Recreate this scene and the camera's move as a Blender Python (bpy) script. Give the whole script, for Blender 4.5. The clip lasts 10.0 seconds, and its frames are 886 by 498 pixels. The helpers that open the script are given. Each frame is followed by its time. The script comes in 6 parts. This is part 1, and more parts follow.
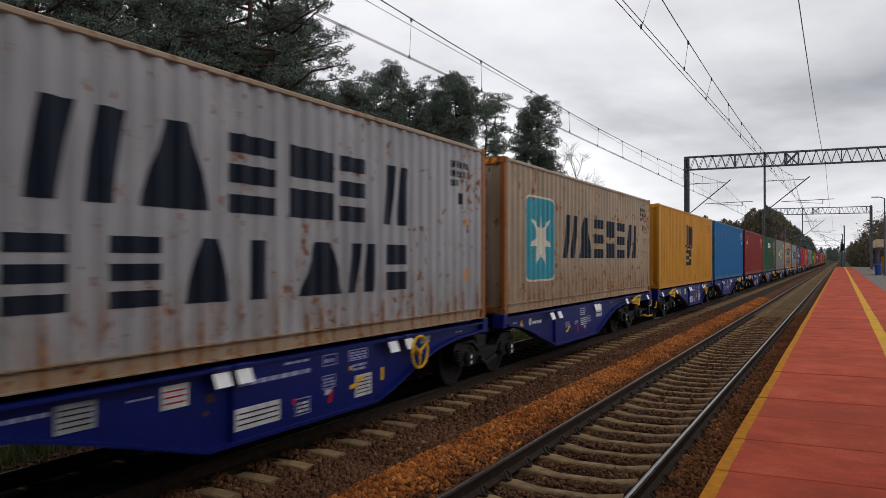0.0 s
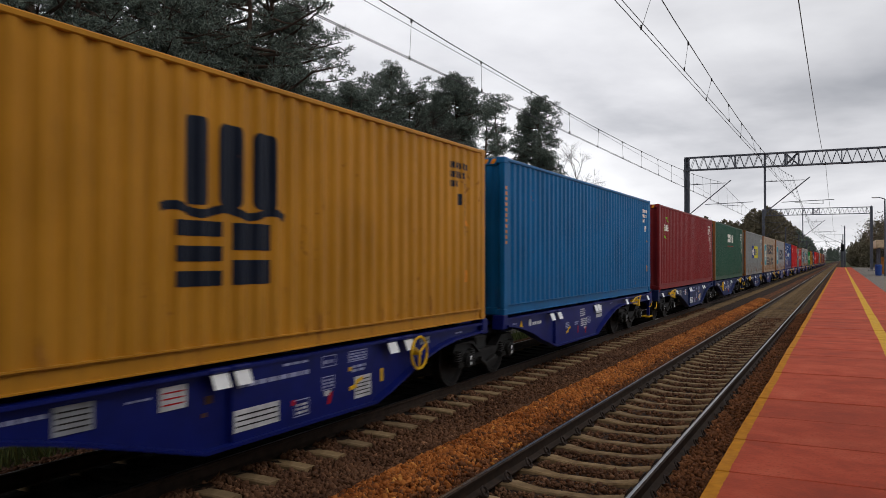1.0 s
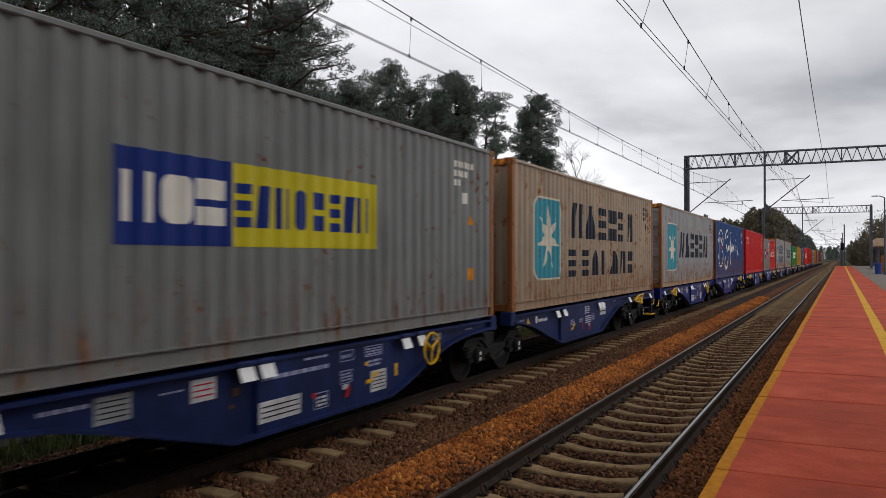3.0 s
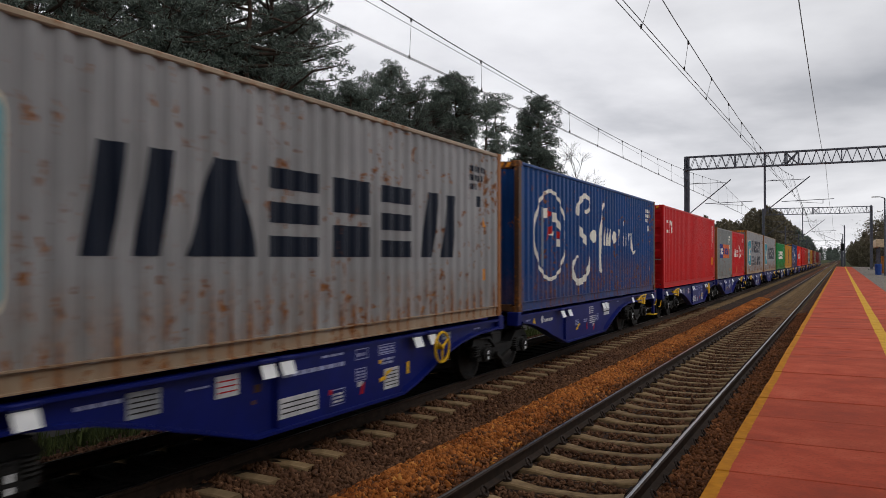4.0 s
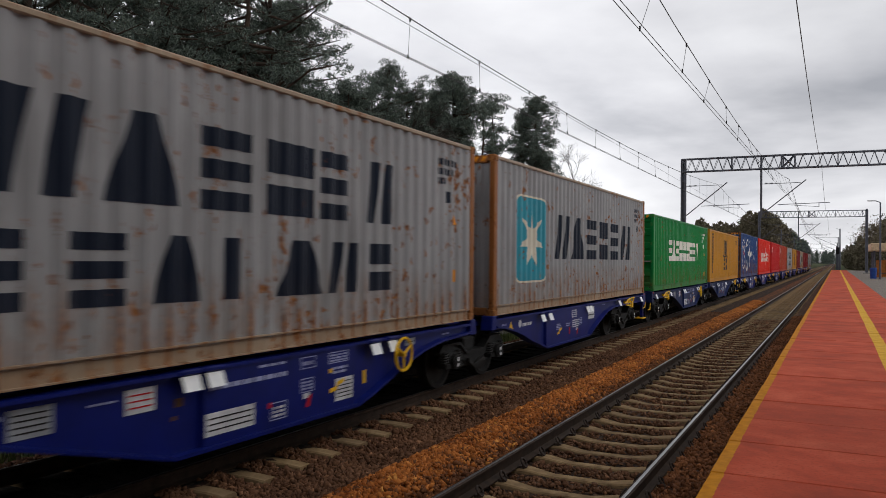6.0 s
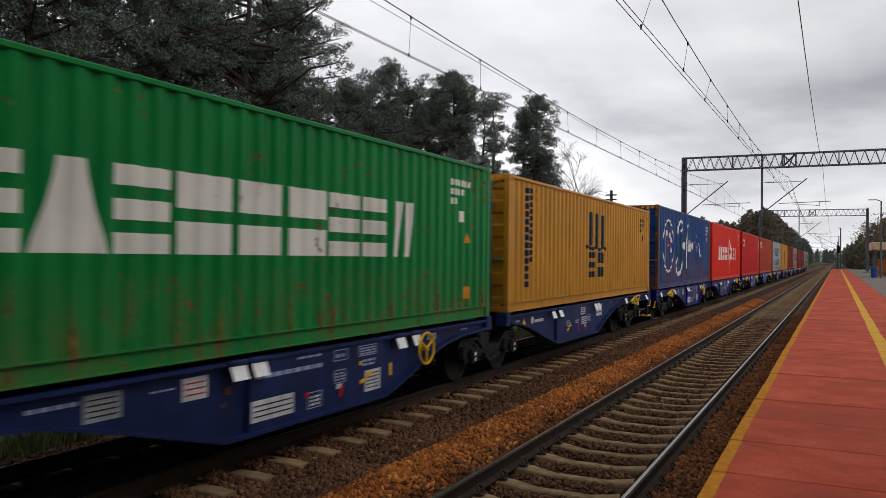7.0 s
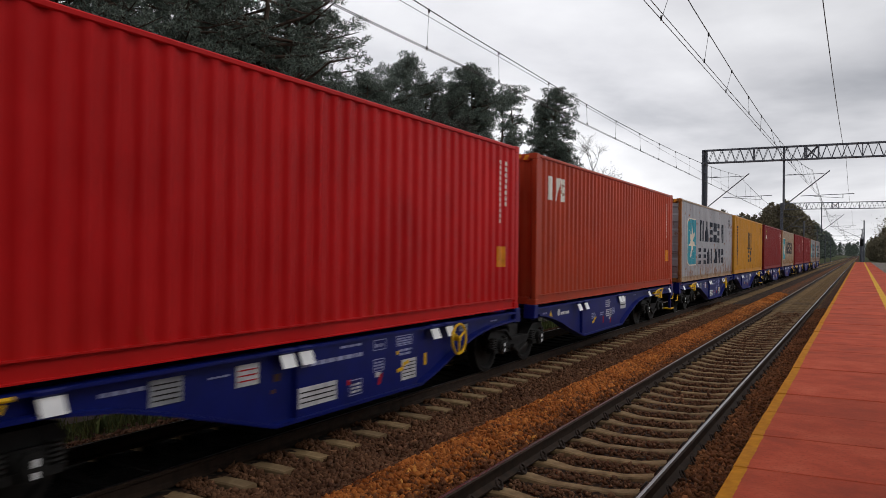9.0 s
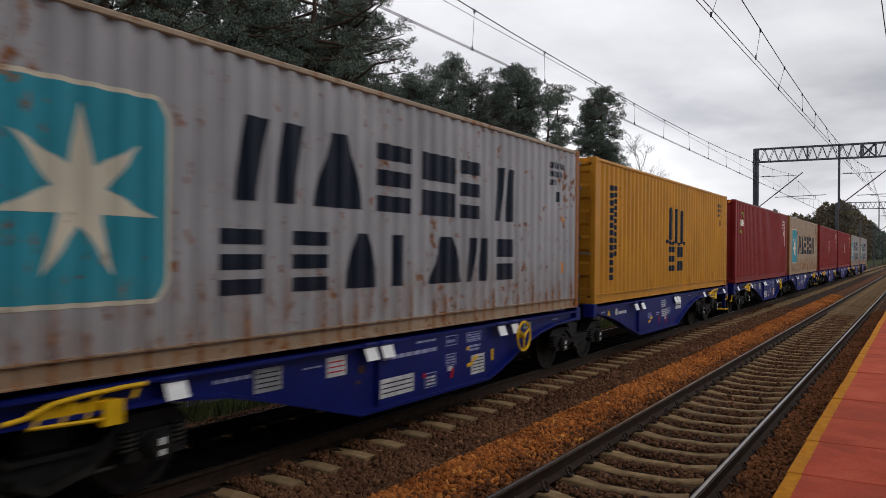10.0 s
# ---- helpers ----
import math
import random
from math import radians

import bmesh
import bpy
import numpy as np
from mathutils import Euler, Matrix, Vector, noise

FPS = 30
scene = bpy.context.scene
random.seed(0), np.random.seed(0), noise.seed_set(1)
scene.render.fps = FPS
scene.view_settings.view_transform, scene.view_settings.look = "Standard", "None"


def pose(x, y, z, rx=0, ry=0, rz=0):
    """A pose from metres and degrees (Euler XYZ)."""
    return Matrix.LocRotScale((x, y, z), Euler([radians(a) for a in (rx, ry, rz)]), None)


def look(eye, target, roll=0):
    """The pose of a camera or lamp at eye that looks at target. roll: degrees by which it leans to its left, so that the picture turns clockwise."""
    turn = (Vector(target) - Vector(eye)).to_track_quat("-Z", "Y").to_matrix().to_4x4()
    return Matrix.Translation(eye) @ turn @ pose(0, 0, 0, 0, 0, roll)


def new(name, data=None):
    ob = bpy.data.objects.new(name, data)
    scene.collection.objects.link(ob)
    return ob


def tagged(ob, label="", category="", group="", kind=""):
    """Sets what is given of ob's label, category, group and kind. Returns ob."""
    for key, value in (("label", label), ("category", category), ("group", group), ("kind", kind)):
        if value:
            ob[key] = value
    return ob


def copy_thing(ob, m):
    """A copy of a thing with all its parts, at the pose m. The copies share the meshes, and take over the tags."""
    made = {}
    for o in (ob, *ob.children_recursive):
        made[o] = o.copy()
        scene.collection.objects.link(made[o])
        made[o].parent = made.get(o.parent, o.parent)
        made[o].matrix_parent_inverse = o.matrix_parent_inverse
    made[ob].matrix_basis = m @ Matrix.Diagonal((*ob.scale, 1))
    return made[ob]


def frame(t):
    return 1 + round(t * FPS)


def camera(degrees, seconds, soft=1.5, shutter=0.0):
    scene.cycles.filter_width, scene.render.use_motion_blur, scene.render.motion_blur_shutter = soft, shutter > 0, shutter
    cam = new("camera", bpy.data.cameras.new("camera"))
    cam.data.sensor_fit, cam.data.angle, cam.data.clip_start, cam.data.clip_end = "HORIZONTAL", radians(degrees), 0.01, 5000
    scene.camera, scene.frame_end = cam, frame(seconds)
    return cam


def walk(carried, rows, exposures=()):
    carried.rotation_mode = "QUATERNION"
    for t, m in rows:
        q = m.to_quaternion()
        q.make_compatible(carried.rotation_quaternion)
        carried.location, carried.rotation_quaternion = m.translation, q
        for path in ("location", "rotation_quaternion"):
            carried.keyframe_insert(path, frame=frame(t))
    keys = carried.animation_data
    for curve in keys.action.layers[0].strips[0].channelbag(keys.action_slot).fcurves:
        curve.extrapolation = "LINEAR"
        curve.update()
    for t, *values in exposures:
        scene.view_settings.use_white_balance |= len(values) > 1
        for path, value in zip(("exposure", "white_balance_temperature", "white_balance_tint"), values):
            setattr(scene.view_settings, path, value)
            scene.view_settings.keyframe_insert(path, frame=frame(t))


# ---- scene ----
EYE = (0.0, 0.0, 2.13)          # rail tops at z = 0
# seconds; yaw, pitch, roll in degrees; sideways and forward drift of the handheld camera in metres
TURNS = [(0, 26.75, 0.70, 0.10, 0, 0), (1, 26.77, 0.76, 0.05, 0, 0), (2, 26.75, 0.63, 0.07, 0, 0), (2.7, 26.75, 0.63, 0.08, 0, 0), (4, 26.76, 0.71, 0.05, -0.003, 0.005),
         (4.5, 26.75, 0.73, 0.14, -0.002, 0.004), (5, 26.70, 0.74, 0.27, 0, -0.005), (5.5, 26.52, 0.76, 0.48, -0.004, -0.008), (6.2, 26.50, 0.68, 0.58, -0.012, 0), (7, 26.52, 0.60, 0.62, -0.019, 0.008),
         (7.5, 26.62, 0.59, 0.57, -0.018, 0.009), (8, 26.79, 0.38, 0.56, -0.020, 0.010), (8.5, 26.98, 0.13, 0.57, -0.023, 0.016), (9, 27.86, 0.12, 0.54, -0.026, 0.020), (9.5, 29.42, 0.16, 0.56, -0.031, 0.024),
         (10, 31.16, 0.14, 0.56, -0.034, 0.024)]


def aim(yaw, pitch, roll, dx, dy):
    a, b = radians(yaw), radians(pitch)
    eye = Vector(EYE) + Vector((dx, dy, 0))
    way = Vector((-math.sin(a) * math.cos(b), math.cos(a) * math.cos(b), math.sin(b)))
    return look(eye, eye + way * 10, roll)


cam = camera(59.0, 10.0, soft=0.6, shutter=0.1)
walk(cam, [(t, aim(*row)) for t, *row in TURNS])

# ---- light: bright overcast ----
world = bpy.data.worlds.new("overcast_sky")
scene.world = world
world.use_nodes = True
wn = world.node_tree
wn.nodes.clear()


def wnode(kind, **vals):
    n = wn.nodes.new(kind)
    for k, v in vals.items():
        n.inputs[k].default_value = v
    return n


wc = wn.nodes.new("ShaderNodeTexCoord")
sep = wn.nodes.new("ShaderNodeSeparateXYZ")
wn.links.new(wc.outputs["Generated"], sep.inputs[0])
hgt = wn.nodes.new("ShaderNodeMath")
hgt.operation = "MAXIMUM"
hgt.inputs[1].default_value = 0.0
wn.links.new(sep.outputs["Z"], hgt.inputs[0])
addz = wn.nodes.new("ShaderNodeMath")
addz.operation = "ADD"
addz.inputs[1].default_value = 0.22
wn.links.new(hgt.outputs[0], addz.inputs[0])
flat = wn.nodes.new("ShaderNodeVectorMath")
flat.operation = "DIVIDE"
comb = wn.nodes.new("ShaderNodeCombineXYZ")
for i in range(3):
    wn.links.new(addz.outputs[0], comb.inputs[i])
wn.links.new(wc.outputs["Generated"], flat.inputs[0])
wn.links.new(comb.outputs[0], flat.inputs[1])
cloud = wnode("ShaderNodeTexNoise", Scale=0.9, Detail=7.0, Roughness=0.5, Distortion=0.15)
wn.links.new(flat.outputs[0], cloud.inputs["Vector"])
ramp = wn.nodes.new("ShaderNodeValToRGB")
ramp.color_ramp.elements[0].position, ramp.color_ramp.elements[0].color = 0.34, (0.52, 0.53, 0.575, 1)
ramp.color_ramp.elements[1].position, ramp.color_ramp.elements[1].color = 0.62, (1.0, 1.0, 1.03, 1)
mid = ramp.color_ramp.elements.new(0.47)
mid.color = (0.80, 0.80, 0.84, 1)
wn.links.new(cloud.outputs["Fac"], ramp.inputs[0])
sky = wn.nodes.new("ShaderNodeTexSky")
sky.sky_type, sky.sun_disc = "NISHITA", False
sky.sun_elevation, sky.sun_rotation = radians(54), radians(72)
skybg = wn.nodes.new("ShaderNodeBackground")
skybg.inputs["Strength"].default_value = 0.05
cloudbg = wn.nodes.new("ShaderNodeBackground")
cloudbg.inputs["Strength"].default_value = 1.09
wn.links.new(sky.outputs[0], skybg.inputs[0])
high = wn.nodes.new("ShaderNodeMapRange")            # unseen sky overhead dimmed so that the ground gets less light
high.interpolation_type = "SMOOTHSTEP"
for slot, val in (("From Min", 0.30), ("From Max", 0.75), ("To Min", 1.0), ("To Max", 0.5)):
    high.inputs[slot].default_value = val
wn.links.new(sep.outputs["Z"], high.inputs["Value"])
dim_high = wn.nodes.new("ShaderNodeVectorMath")
dim_high.operation = "SCALE"
wn.links.new(ramp.outputs[0], dim_high.inputs[0])
wn.links.new(high.outputs[0], dim_high.inputs["Scale"])
ahead = wn.nodes.new("ShaderNodeVectorMath")           # a heavier cloud bank hangs over the line ahead
ahead.operation = "DOT_PRODUCT"
ahead.inputs[1].default_value = Vector((0.10, 0.90, 0.42)).normalized()
wn.links.new(wc.outputs["Generated"], ahead.inputs[0])
ragged = wn.nodes.new("ShaderNodeMath")
ragged.operation = "MULTIPLY_ADD"
ragged.inputs[1].default_value, ragged.inputs[2].default_value = 0.16, -0.08
wn.links.new(cloud.outputs["Fac"], ragged.inputs[0])
bank = wn.nodes.new("ShaderNodeMath")
bank.operation = "SUBTRACT"
wn.links.new(ahead.outputs["Value"], bank.inputs[0])
wn.links.new(ragged.outputs[0], bank.inputs[1])
heavy = wn.nodes.new("ShaderNodeMapRange")
heavy.interpolation_type = "SMOOTHSTEP"
for slot, val in (("From Min", 0.90), ("From Max", 1.0), ("To Min", 1.0), ("To Max", 0.74)):
    heavy.inputs[slot].default_value = val
wn.links.new(bank.outputs[0], heavy.inputs["Value"])
dim_banked = wn.nodes.new("ShaderNodeVectorMath")
dim_banked.operation = "SCALE"
wn.links.new(dim_high.outputs[0], dim_banked.inputs[0])
wn.links.new(heavy.outputs[0], dim_banked.inputs["Scale"])
wn.links.new(dim_banked.outputs[0], cloudbg.inputs[0])
wmix = wn.nodes.new("ShaderNodeMixShader")
wmix.inputs[0].default_value = 0.9
wout = wn.nodes.new("ShaderNodeOutputWorld")
wn.links.new(skybg.outputs[0], wmix.inputs[1])
wn.links.new(cloudbg.outputs[0], wmix.inputs[2])
wn.links.new(wmix.outputs[0], wout.inputs[0])

sun = new("sun", bpy.data.lights.new("sun", "SUN"))
sun.data.energy, sun.data.angle, sun.data.color = 0.55, radians(30), (1.0, 0.96, 0.9)
sun.matrix_world = look((0, 0, 36), (-25, -8, 0))

# ---- materials ----


class Mat:
    """A node material with short helpers."""

    def __init__(self, name, rough=0.7, metal=0.0, spec=0.2):
        self.m = bpy.data.materials.new(name)
        self.m.use_nodes = True
        self.t = self.m.node_tree
        self.b = self.t.nodes["Principled BSDF"]
        self.b.inputs["Roughness"].default_value = rough
        self.b.inputs["Metallic"].default_value = metal
        self.b.inputs["Specular IOR Level"].default_value = spec
        self.c = self.t.nodes.new("ShaderNodeTexCoord")

    def put(self, src, dst):
        self.t.links.new(src, dst)

    def vec(self, scale=(1, 1, 1), space="Object"):
        m = self.t.nodes.new("ShaderNodeMapping")
        m.inputs["Scale"].default_value = scale
        self.put(self.c.outputs[space], m.inputs[0])
        return m.outputs[0]

    def noise(self, scale, detail=4, rough=0.55, stretch=(1, 1, 1), space="Object", w=None):
        n = self.t.nodes.new("ShaderNodeTexNoise")
        n.inputs["Scale"].default_value, n.inputs["Detail"].default_value, n.inputs["Roughness"].default_value = scale, detail, rough
        if w is not None:
            n.noise_dimensions = "4D"
            self.put(w, n.inputs["W"])
        self.put(self.vec(stretch, space), n.inputs["Vector"])
        return n.outputs["Fac"]

    def ramp(self, fac, *stops):
        r = self.t.nodes.new("ShaderNodeValToRGB")
        e = r.color_ramp.elements
        while len(e) < len(stops):
            e.new(0.5)
        for el, (p, c) in zip(e, stops):
            el.position, el.color = p, (c, c, c, 1) if isinstance(c, (int, float)) else (*c, 1)
        self.put(fac, r.inputs[0])
        return r.outputs[0]

    def math(self, op, a, b=0.0):
        n = self.t.nodes.new("ShaderNodeMath")
        n.operation = op
        for i, v in enumerate((a, b)):
            if isinstance(v, (int, float)):
                n.inputs[i].default_value = v
            else:
                self.put(v, n.inputs[i])
        return n.outputs[0]

    def mix(self, fac, a, b, blend="MIX"):
        n = self.t.nodes.new("ShaderNodeMix")
        n.data_type, n.blend_type = "RGBA", blend
        for i, v in ((0, fac), (6, a), (7, b)):
            if isinstance(v, (int, float)):
                n.inputs[i].default_value = v
            elif isinstance(v, tuple):
                n.inputs[i].default_value = (*v, 1)
            else:
                self.put(v, n.inputs[i])
        return n.outputs[2]

    def colour(self, src):
        if isinstance(src, tuple):
            self.b.inputs["Base Color"].default_value = (*src, 1)
        else:
            self.put(src, self.b.inputs["Base Color"])
        return self

    def rough(self, src):
        self.put(src, self.b.inputs["Roughness"])
        return self

    def bump(self, src, strength=0.3, dist=0.01):
        n = self.t.nodes.new("ShaderNodeBump")
        n.inputs["Strength"].default_value, n.inputs["Distance"].default_value = strength, dist
        self.put(src, n.inputs["Height"])
        self.put(n.outputs[0], self.b.inputs["Normal"])
        return self

    def rand(self):
        return self.t.nodes.new("ShaderNodeObjectInfo").outputs["Random"]

    def island(self):
        return self.t.nodes.new("ShaderNodeNewGeometry").outputs["Random Per Island"]


def plain(name, col, rough=0.6, metal=0.0, vary=0.25, scale=6.0):
    k = Mat(name, rough, metal)
    dark = tuple(c * (1 - vary) for c in col)
    lite = tuple(min(1, c * (1 + vary)) for c in col)
    f = k.noise(scale, 5)
    k.colour(k.ramp(f, (0.3, dark), (0.7, lite)))
    k.bump(k.noise(scale * 12, 3), 0.08, 0.004)
    return k.m


def box_paint(name, col, rust=0.3, grime=0.3, reach=0.85, brown=0.0):
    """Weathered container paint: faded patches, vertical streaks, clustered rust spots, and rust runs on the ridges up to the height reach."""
    k = Mat(name, 0.5, 0.0, 0.10)
    fade = k.noise(0.8, 4)
    base = k.ramp(fade, (0.3, tuple(c * 0.80 for c in col)), (0.72, tuple(min(1, c * 1.10 + 0.006) for c in col)))
    streak = k.noise(5.0, 5, 0.6, (1, 2.2, 0.13))
    base = k.mix(k.math("MULTIPLY", k.ramp(streak, (0.46, 0.0), (0.70, 1.0)), grime), base, tuple(c * 0.5 + 0.012 for c in col))
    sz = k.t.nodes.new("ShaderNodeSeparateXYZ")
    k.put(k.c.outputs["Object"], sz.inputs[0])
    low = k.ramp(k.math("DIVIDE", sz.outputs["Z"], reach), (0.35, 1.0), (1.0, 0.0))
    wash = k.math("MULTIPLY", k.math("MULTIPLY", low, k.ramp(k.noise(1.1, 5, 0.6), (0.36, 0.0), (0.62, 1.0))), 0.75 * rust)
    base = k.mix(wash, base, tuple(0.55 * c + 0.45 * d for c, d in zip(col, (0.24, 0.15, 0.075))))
    where = k.noise(0.75, 4, 0.6)
    fine = k.noise(7.5, 8, 0.66, (1, 1, 0.8))
    spots = k.math("ADD", k.math("MULTIPLY", fine, 0.62), k.math("MULTIPLY", where, 0.38))
    lo = 0.635 - 0.115 * rust
    spots = k.ramp(spots, (lo, 0.0), (lo + 0.035, 1.0))
    ridge = k.math("FRACT", k.math("DIVIDE", k.math("ADD", sz.outputs["Y"], k.math("MULTIPLY", k.noise(9, 3), 0.05)), 0.278))
    ridge = k.ramp(k.math("ABSOLUTE", k.math("SUBTRACT", ridge, 0.97)), (0.10, 1.0), (0.24, 0.0))
    runs = k.math("ADD", k.noise(2.3, 5, 0.62, (1, 1.6, 0.75)), k.math("MULTIPLY", k.noise(11, 5, 0.65, (1, 1.0, 0.22)), 0.45))
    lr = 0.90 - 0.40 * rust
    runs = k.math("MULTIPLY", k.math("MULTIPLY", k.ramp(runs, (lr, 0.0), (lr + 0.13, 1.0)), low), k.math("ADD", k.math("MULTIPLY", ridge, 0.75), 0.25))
    both = k.math("MINIMUM", k.math("ADD", spots, runs), 1.0)
    dim = 1.0 - 0.55 * brown
    tint = k.ramp(k.noise(16, 4), (0.32, (0.11 * dim, 0.036 * dim, 0.012)), (0.55, (0.30 * dim, 0.11 * dim, 0.03)), (0.75, (0.50 * dim, 0.24 * dim, 0.075)))
    k.colour(k.mix(k.math("MULTIPLY", both, min(0.92, 0.5 + rust)), base, tint))
    k.rough(k.ramp(k.math("ADD", k.math("MULTIPLY", fade, 0.5), k.math("MULTIPLY", both, 0.6)), (0.12, 0.34), (0.40, 0.5), (0.8, 0.85)))
    k.bump(k.noise(2.4, 3), 0.15, 0.02)
    return k.m


PAINT = {}
for nm, col, ru, gr in (("grey_white", (0.43, 0.43, 0.455), 0.60, 0.3), ("tan_cream", (0.43, 0.33, 0.235), 0.72, 0.5), ("ochre", (0.60, 0.27, 0.022), 0.30, 0.35),
                        ("sky_blue", (0.002, 0.14, 0.36), 0.10, 0.45), ("maroon", (0.24, 0.018, 0.02), 0.1, 0.2), ("dark_green", (0.016, 0.085, 0.05), 0.22, 0.3),
                        ("grey", (0.24, 0.255, 0.25), 0.45, 0.5), ("navy", (0.006, 0.058, 0.225), 0.60, 0.35), ("bright_red", (0.60, 0.008, 0.010), 0.1, 0.15),
                        ("orange_red", (0.82, 0.022, 0.006), 0.16, 0.15), ("green", (0.003, 0.235, 0.048), 0.5, 0.35), ("rust_brown", (0.46, 0.050, 0.017), 0.2, 0.3),
                        ("light_grey", (0.36, 0.36, 0.365), 0.68, 0.35)):
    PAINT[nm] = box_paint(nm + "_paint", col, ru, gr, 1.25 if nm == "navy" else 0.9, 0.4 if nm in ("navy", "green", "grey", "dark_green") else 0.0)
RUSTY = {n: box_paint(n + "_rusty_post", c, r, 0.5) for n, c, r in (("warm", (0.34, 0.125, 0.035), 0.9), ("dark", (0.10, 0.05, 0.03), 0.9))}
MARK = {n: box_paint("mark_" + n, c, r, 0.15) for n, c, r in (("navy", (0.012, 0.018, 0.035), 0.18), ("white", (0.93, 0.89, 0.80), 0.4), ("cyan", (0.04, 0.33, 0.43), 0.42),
                                                          ("cream", (0.78, 0.72, 0.58), 0.3), ("royal", (0.015, 0.04, 0.24), 0.1), ("yellow", (0.72, 0.62, 0.03), 0.1),
                                                          ("orange", (0.75, 0.17, 0.05), 0.15), ("red", (0.5, 0.01, 0.01), 0.0), ("lime", (0.20, 0.60, 0.02), 0.0),
                                                          ("pole", (0.20, 0.24, 0.30), 0.3), ("deep_blue", (0.002, 0.042, 0.14), 0.2))}
AMBER = plain("amber_sticker", (0.75, 0.27, 0.01), 0.5)
STICK_W = plain("white_decal", (0.60, 0.60, 0.62), 0.5)
STICK_G = plain("grey_decal", (0.30, 0.31, 0.33), 0.5)
DECAL_BLUE = plain("pale_blue_lettering", (0.34, 0.36, 0.55), 0.5)
REFLECT = plain("white_reflector_plate", (0.92, 0.93, 0.95), 0.3, vary=0.08)
BLUE = plain("wagon_blue_paint", (0.002, 0.008, 0.125), 0.45, vary=0.2, scale=2.5)
BLUE_OLD = plain("weathered_wagon_blue_paint", (0.008, 0.018, 0.085), 0.6, vary=0.45, scale=2.0)
YELLOW = plain("safety_yellow_paint", (0.80, 0.47, 0.012), 0.42, vary=0.15)
BLACK = plain("bogie_dark_steel", (0.014, 0.0135, 0.013), 0.6, vary=0.45)
GREYST = plain("worn_grey_steel", (0.021, 0.020, 0.019), 0.6, 0.1, vary=0.4)
ROD = plain("galvanised_rod", (0.30, 0.29, 0.28), 0.45, 0.5, vary=0.3)
GALV = plain("galvanised_mast_steel", (0.105, 0.112, 0.135), 0.55, 0.2, vary=0.25)
WIRE = plain("dark_wire", (0.035, 0.034, 0.034), 0.5, 0.3)
GASKET = plain("black_rubber", (0.02, 0.02, 0.02), 0.8)


def rail_side():
    k = Mat("rusty_rail_side", 0.8)
    k.colour(k.ramp(k.noise(8, 5), (0.3, (0.022, 0.014, 0.010)), (0.7, (0.05, 0.03, 0.02))))
    return k.m


def rail_head():
    k = Mat("polished_rail_head", 0.30, 1.0)
    k.colour(k.ramp(k.noise(3, 4, stretch=(1, 0.05, 1)), (0.3, (0.20, 0.20, 0.21)), (0.7, (0.34, 0.34, 0.35))))
    return k.m


def sleeper_mat(name, shaded):
    k = Mat(name, 0.9)
    a = k.ramp(k.noise(5, 6, 0.65), (0.28, (0.11, 0.07, 0.036)), (0.55, (0.30, 0.20, 0.10)), (0.75, (0.42, 0.30, 0.165)))
    a = k.mix(k.math("MULTIPLY", k.rand(), 0.4), a, (0.11, 0.075, 0.05))
    if shaded:                    # train's shade put into the colour between the rails, dusty at the ends
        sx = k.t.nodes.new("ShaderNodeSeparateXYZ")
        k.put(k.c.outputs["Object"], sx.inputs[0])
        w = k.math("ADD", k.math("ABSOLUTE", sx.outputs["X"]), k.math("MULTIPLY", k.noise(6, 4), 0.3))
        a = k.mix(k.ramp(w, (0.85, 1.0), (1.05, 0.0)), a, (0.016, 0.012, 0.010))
    k.colour(a)
    k.bump(k.noise(60, 4), 0.3, 0.006)
    return k.m


def stone_mat(name, a, b, c):
    k = Mat(name, 0.9)
    pick = k.ramp(k.island(), (0.0, a), (0.5, b), (0.96, c), (1.0, tuple(min(1, v * 2.2) for v in c)))
    k.colour(k.mix(0.5, pick, k.ramp(k.noise(0.9, 4), (0.3, a), (0.7, c)), "MIX"))
    k.bump(k.noise(70, 3), 0.4, 0.006)
    return k.m


def bed_mat(name, a, b):
    k = Mat(name, 0.95)
    v = k.t.nodes.new("ShaderNodeTexVoronoi")
    v.inputs["Scale"].default_value = 19.0
    k.put(k.vec(), v.inputs["Vector"])
    n = k.ramp(v.outputs["Color"], (0.2, a), (0.8, b))
    # dark cell rims put the shade between stones into the colour
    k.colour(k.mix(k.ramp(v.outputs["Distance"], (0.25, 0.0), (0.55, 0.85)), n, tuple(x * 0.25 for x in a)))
    k.bump(v.outputs["Distance"], -0.9, 0.03)
    return k.m


RAILS, RAILH, SLEEP, SLEEP_SHADED = rail_side(), rail_head(), sleeper_mat("dusty_concrete_sleeper", False), sleeper_mat("shaded_concrete_sleeper", True)
STONE_O = stone_mat("rust_orange_ballast", (0.12, 0.034, 0.008), (0.40, 0.112, 0.020), (0.66, 0.235, 0.055))
STONE_B = stone_mat("brown_ballast", (0.048, 0.020, 0.010), (0.115, 0.050, 0.025), (0.21, 0.105, 0.055))
STONE_R = stone_mat("red_brown_ballast", (0.06, 0.022, 0.010), (0.15, 0.055, 0.02), (0.28, 0.11, 0.042))
# bed below the wagons: their shade is put into this dark colour
BED_SHADED = bed_mat("shaded_ballast_bed", (0.012, 0.010, 0.009), (0.035, 0.026, 0.02))
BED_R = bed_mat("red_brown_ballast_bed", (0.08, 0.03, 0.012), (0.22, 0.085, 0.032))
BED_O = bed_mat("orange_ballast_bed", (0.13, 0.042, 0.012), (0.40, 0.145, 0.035))
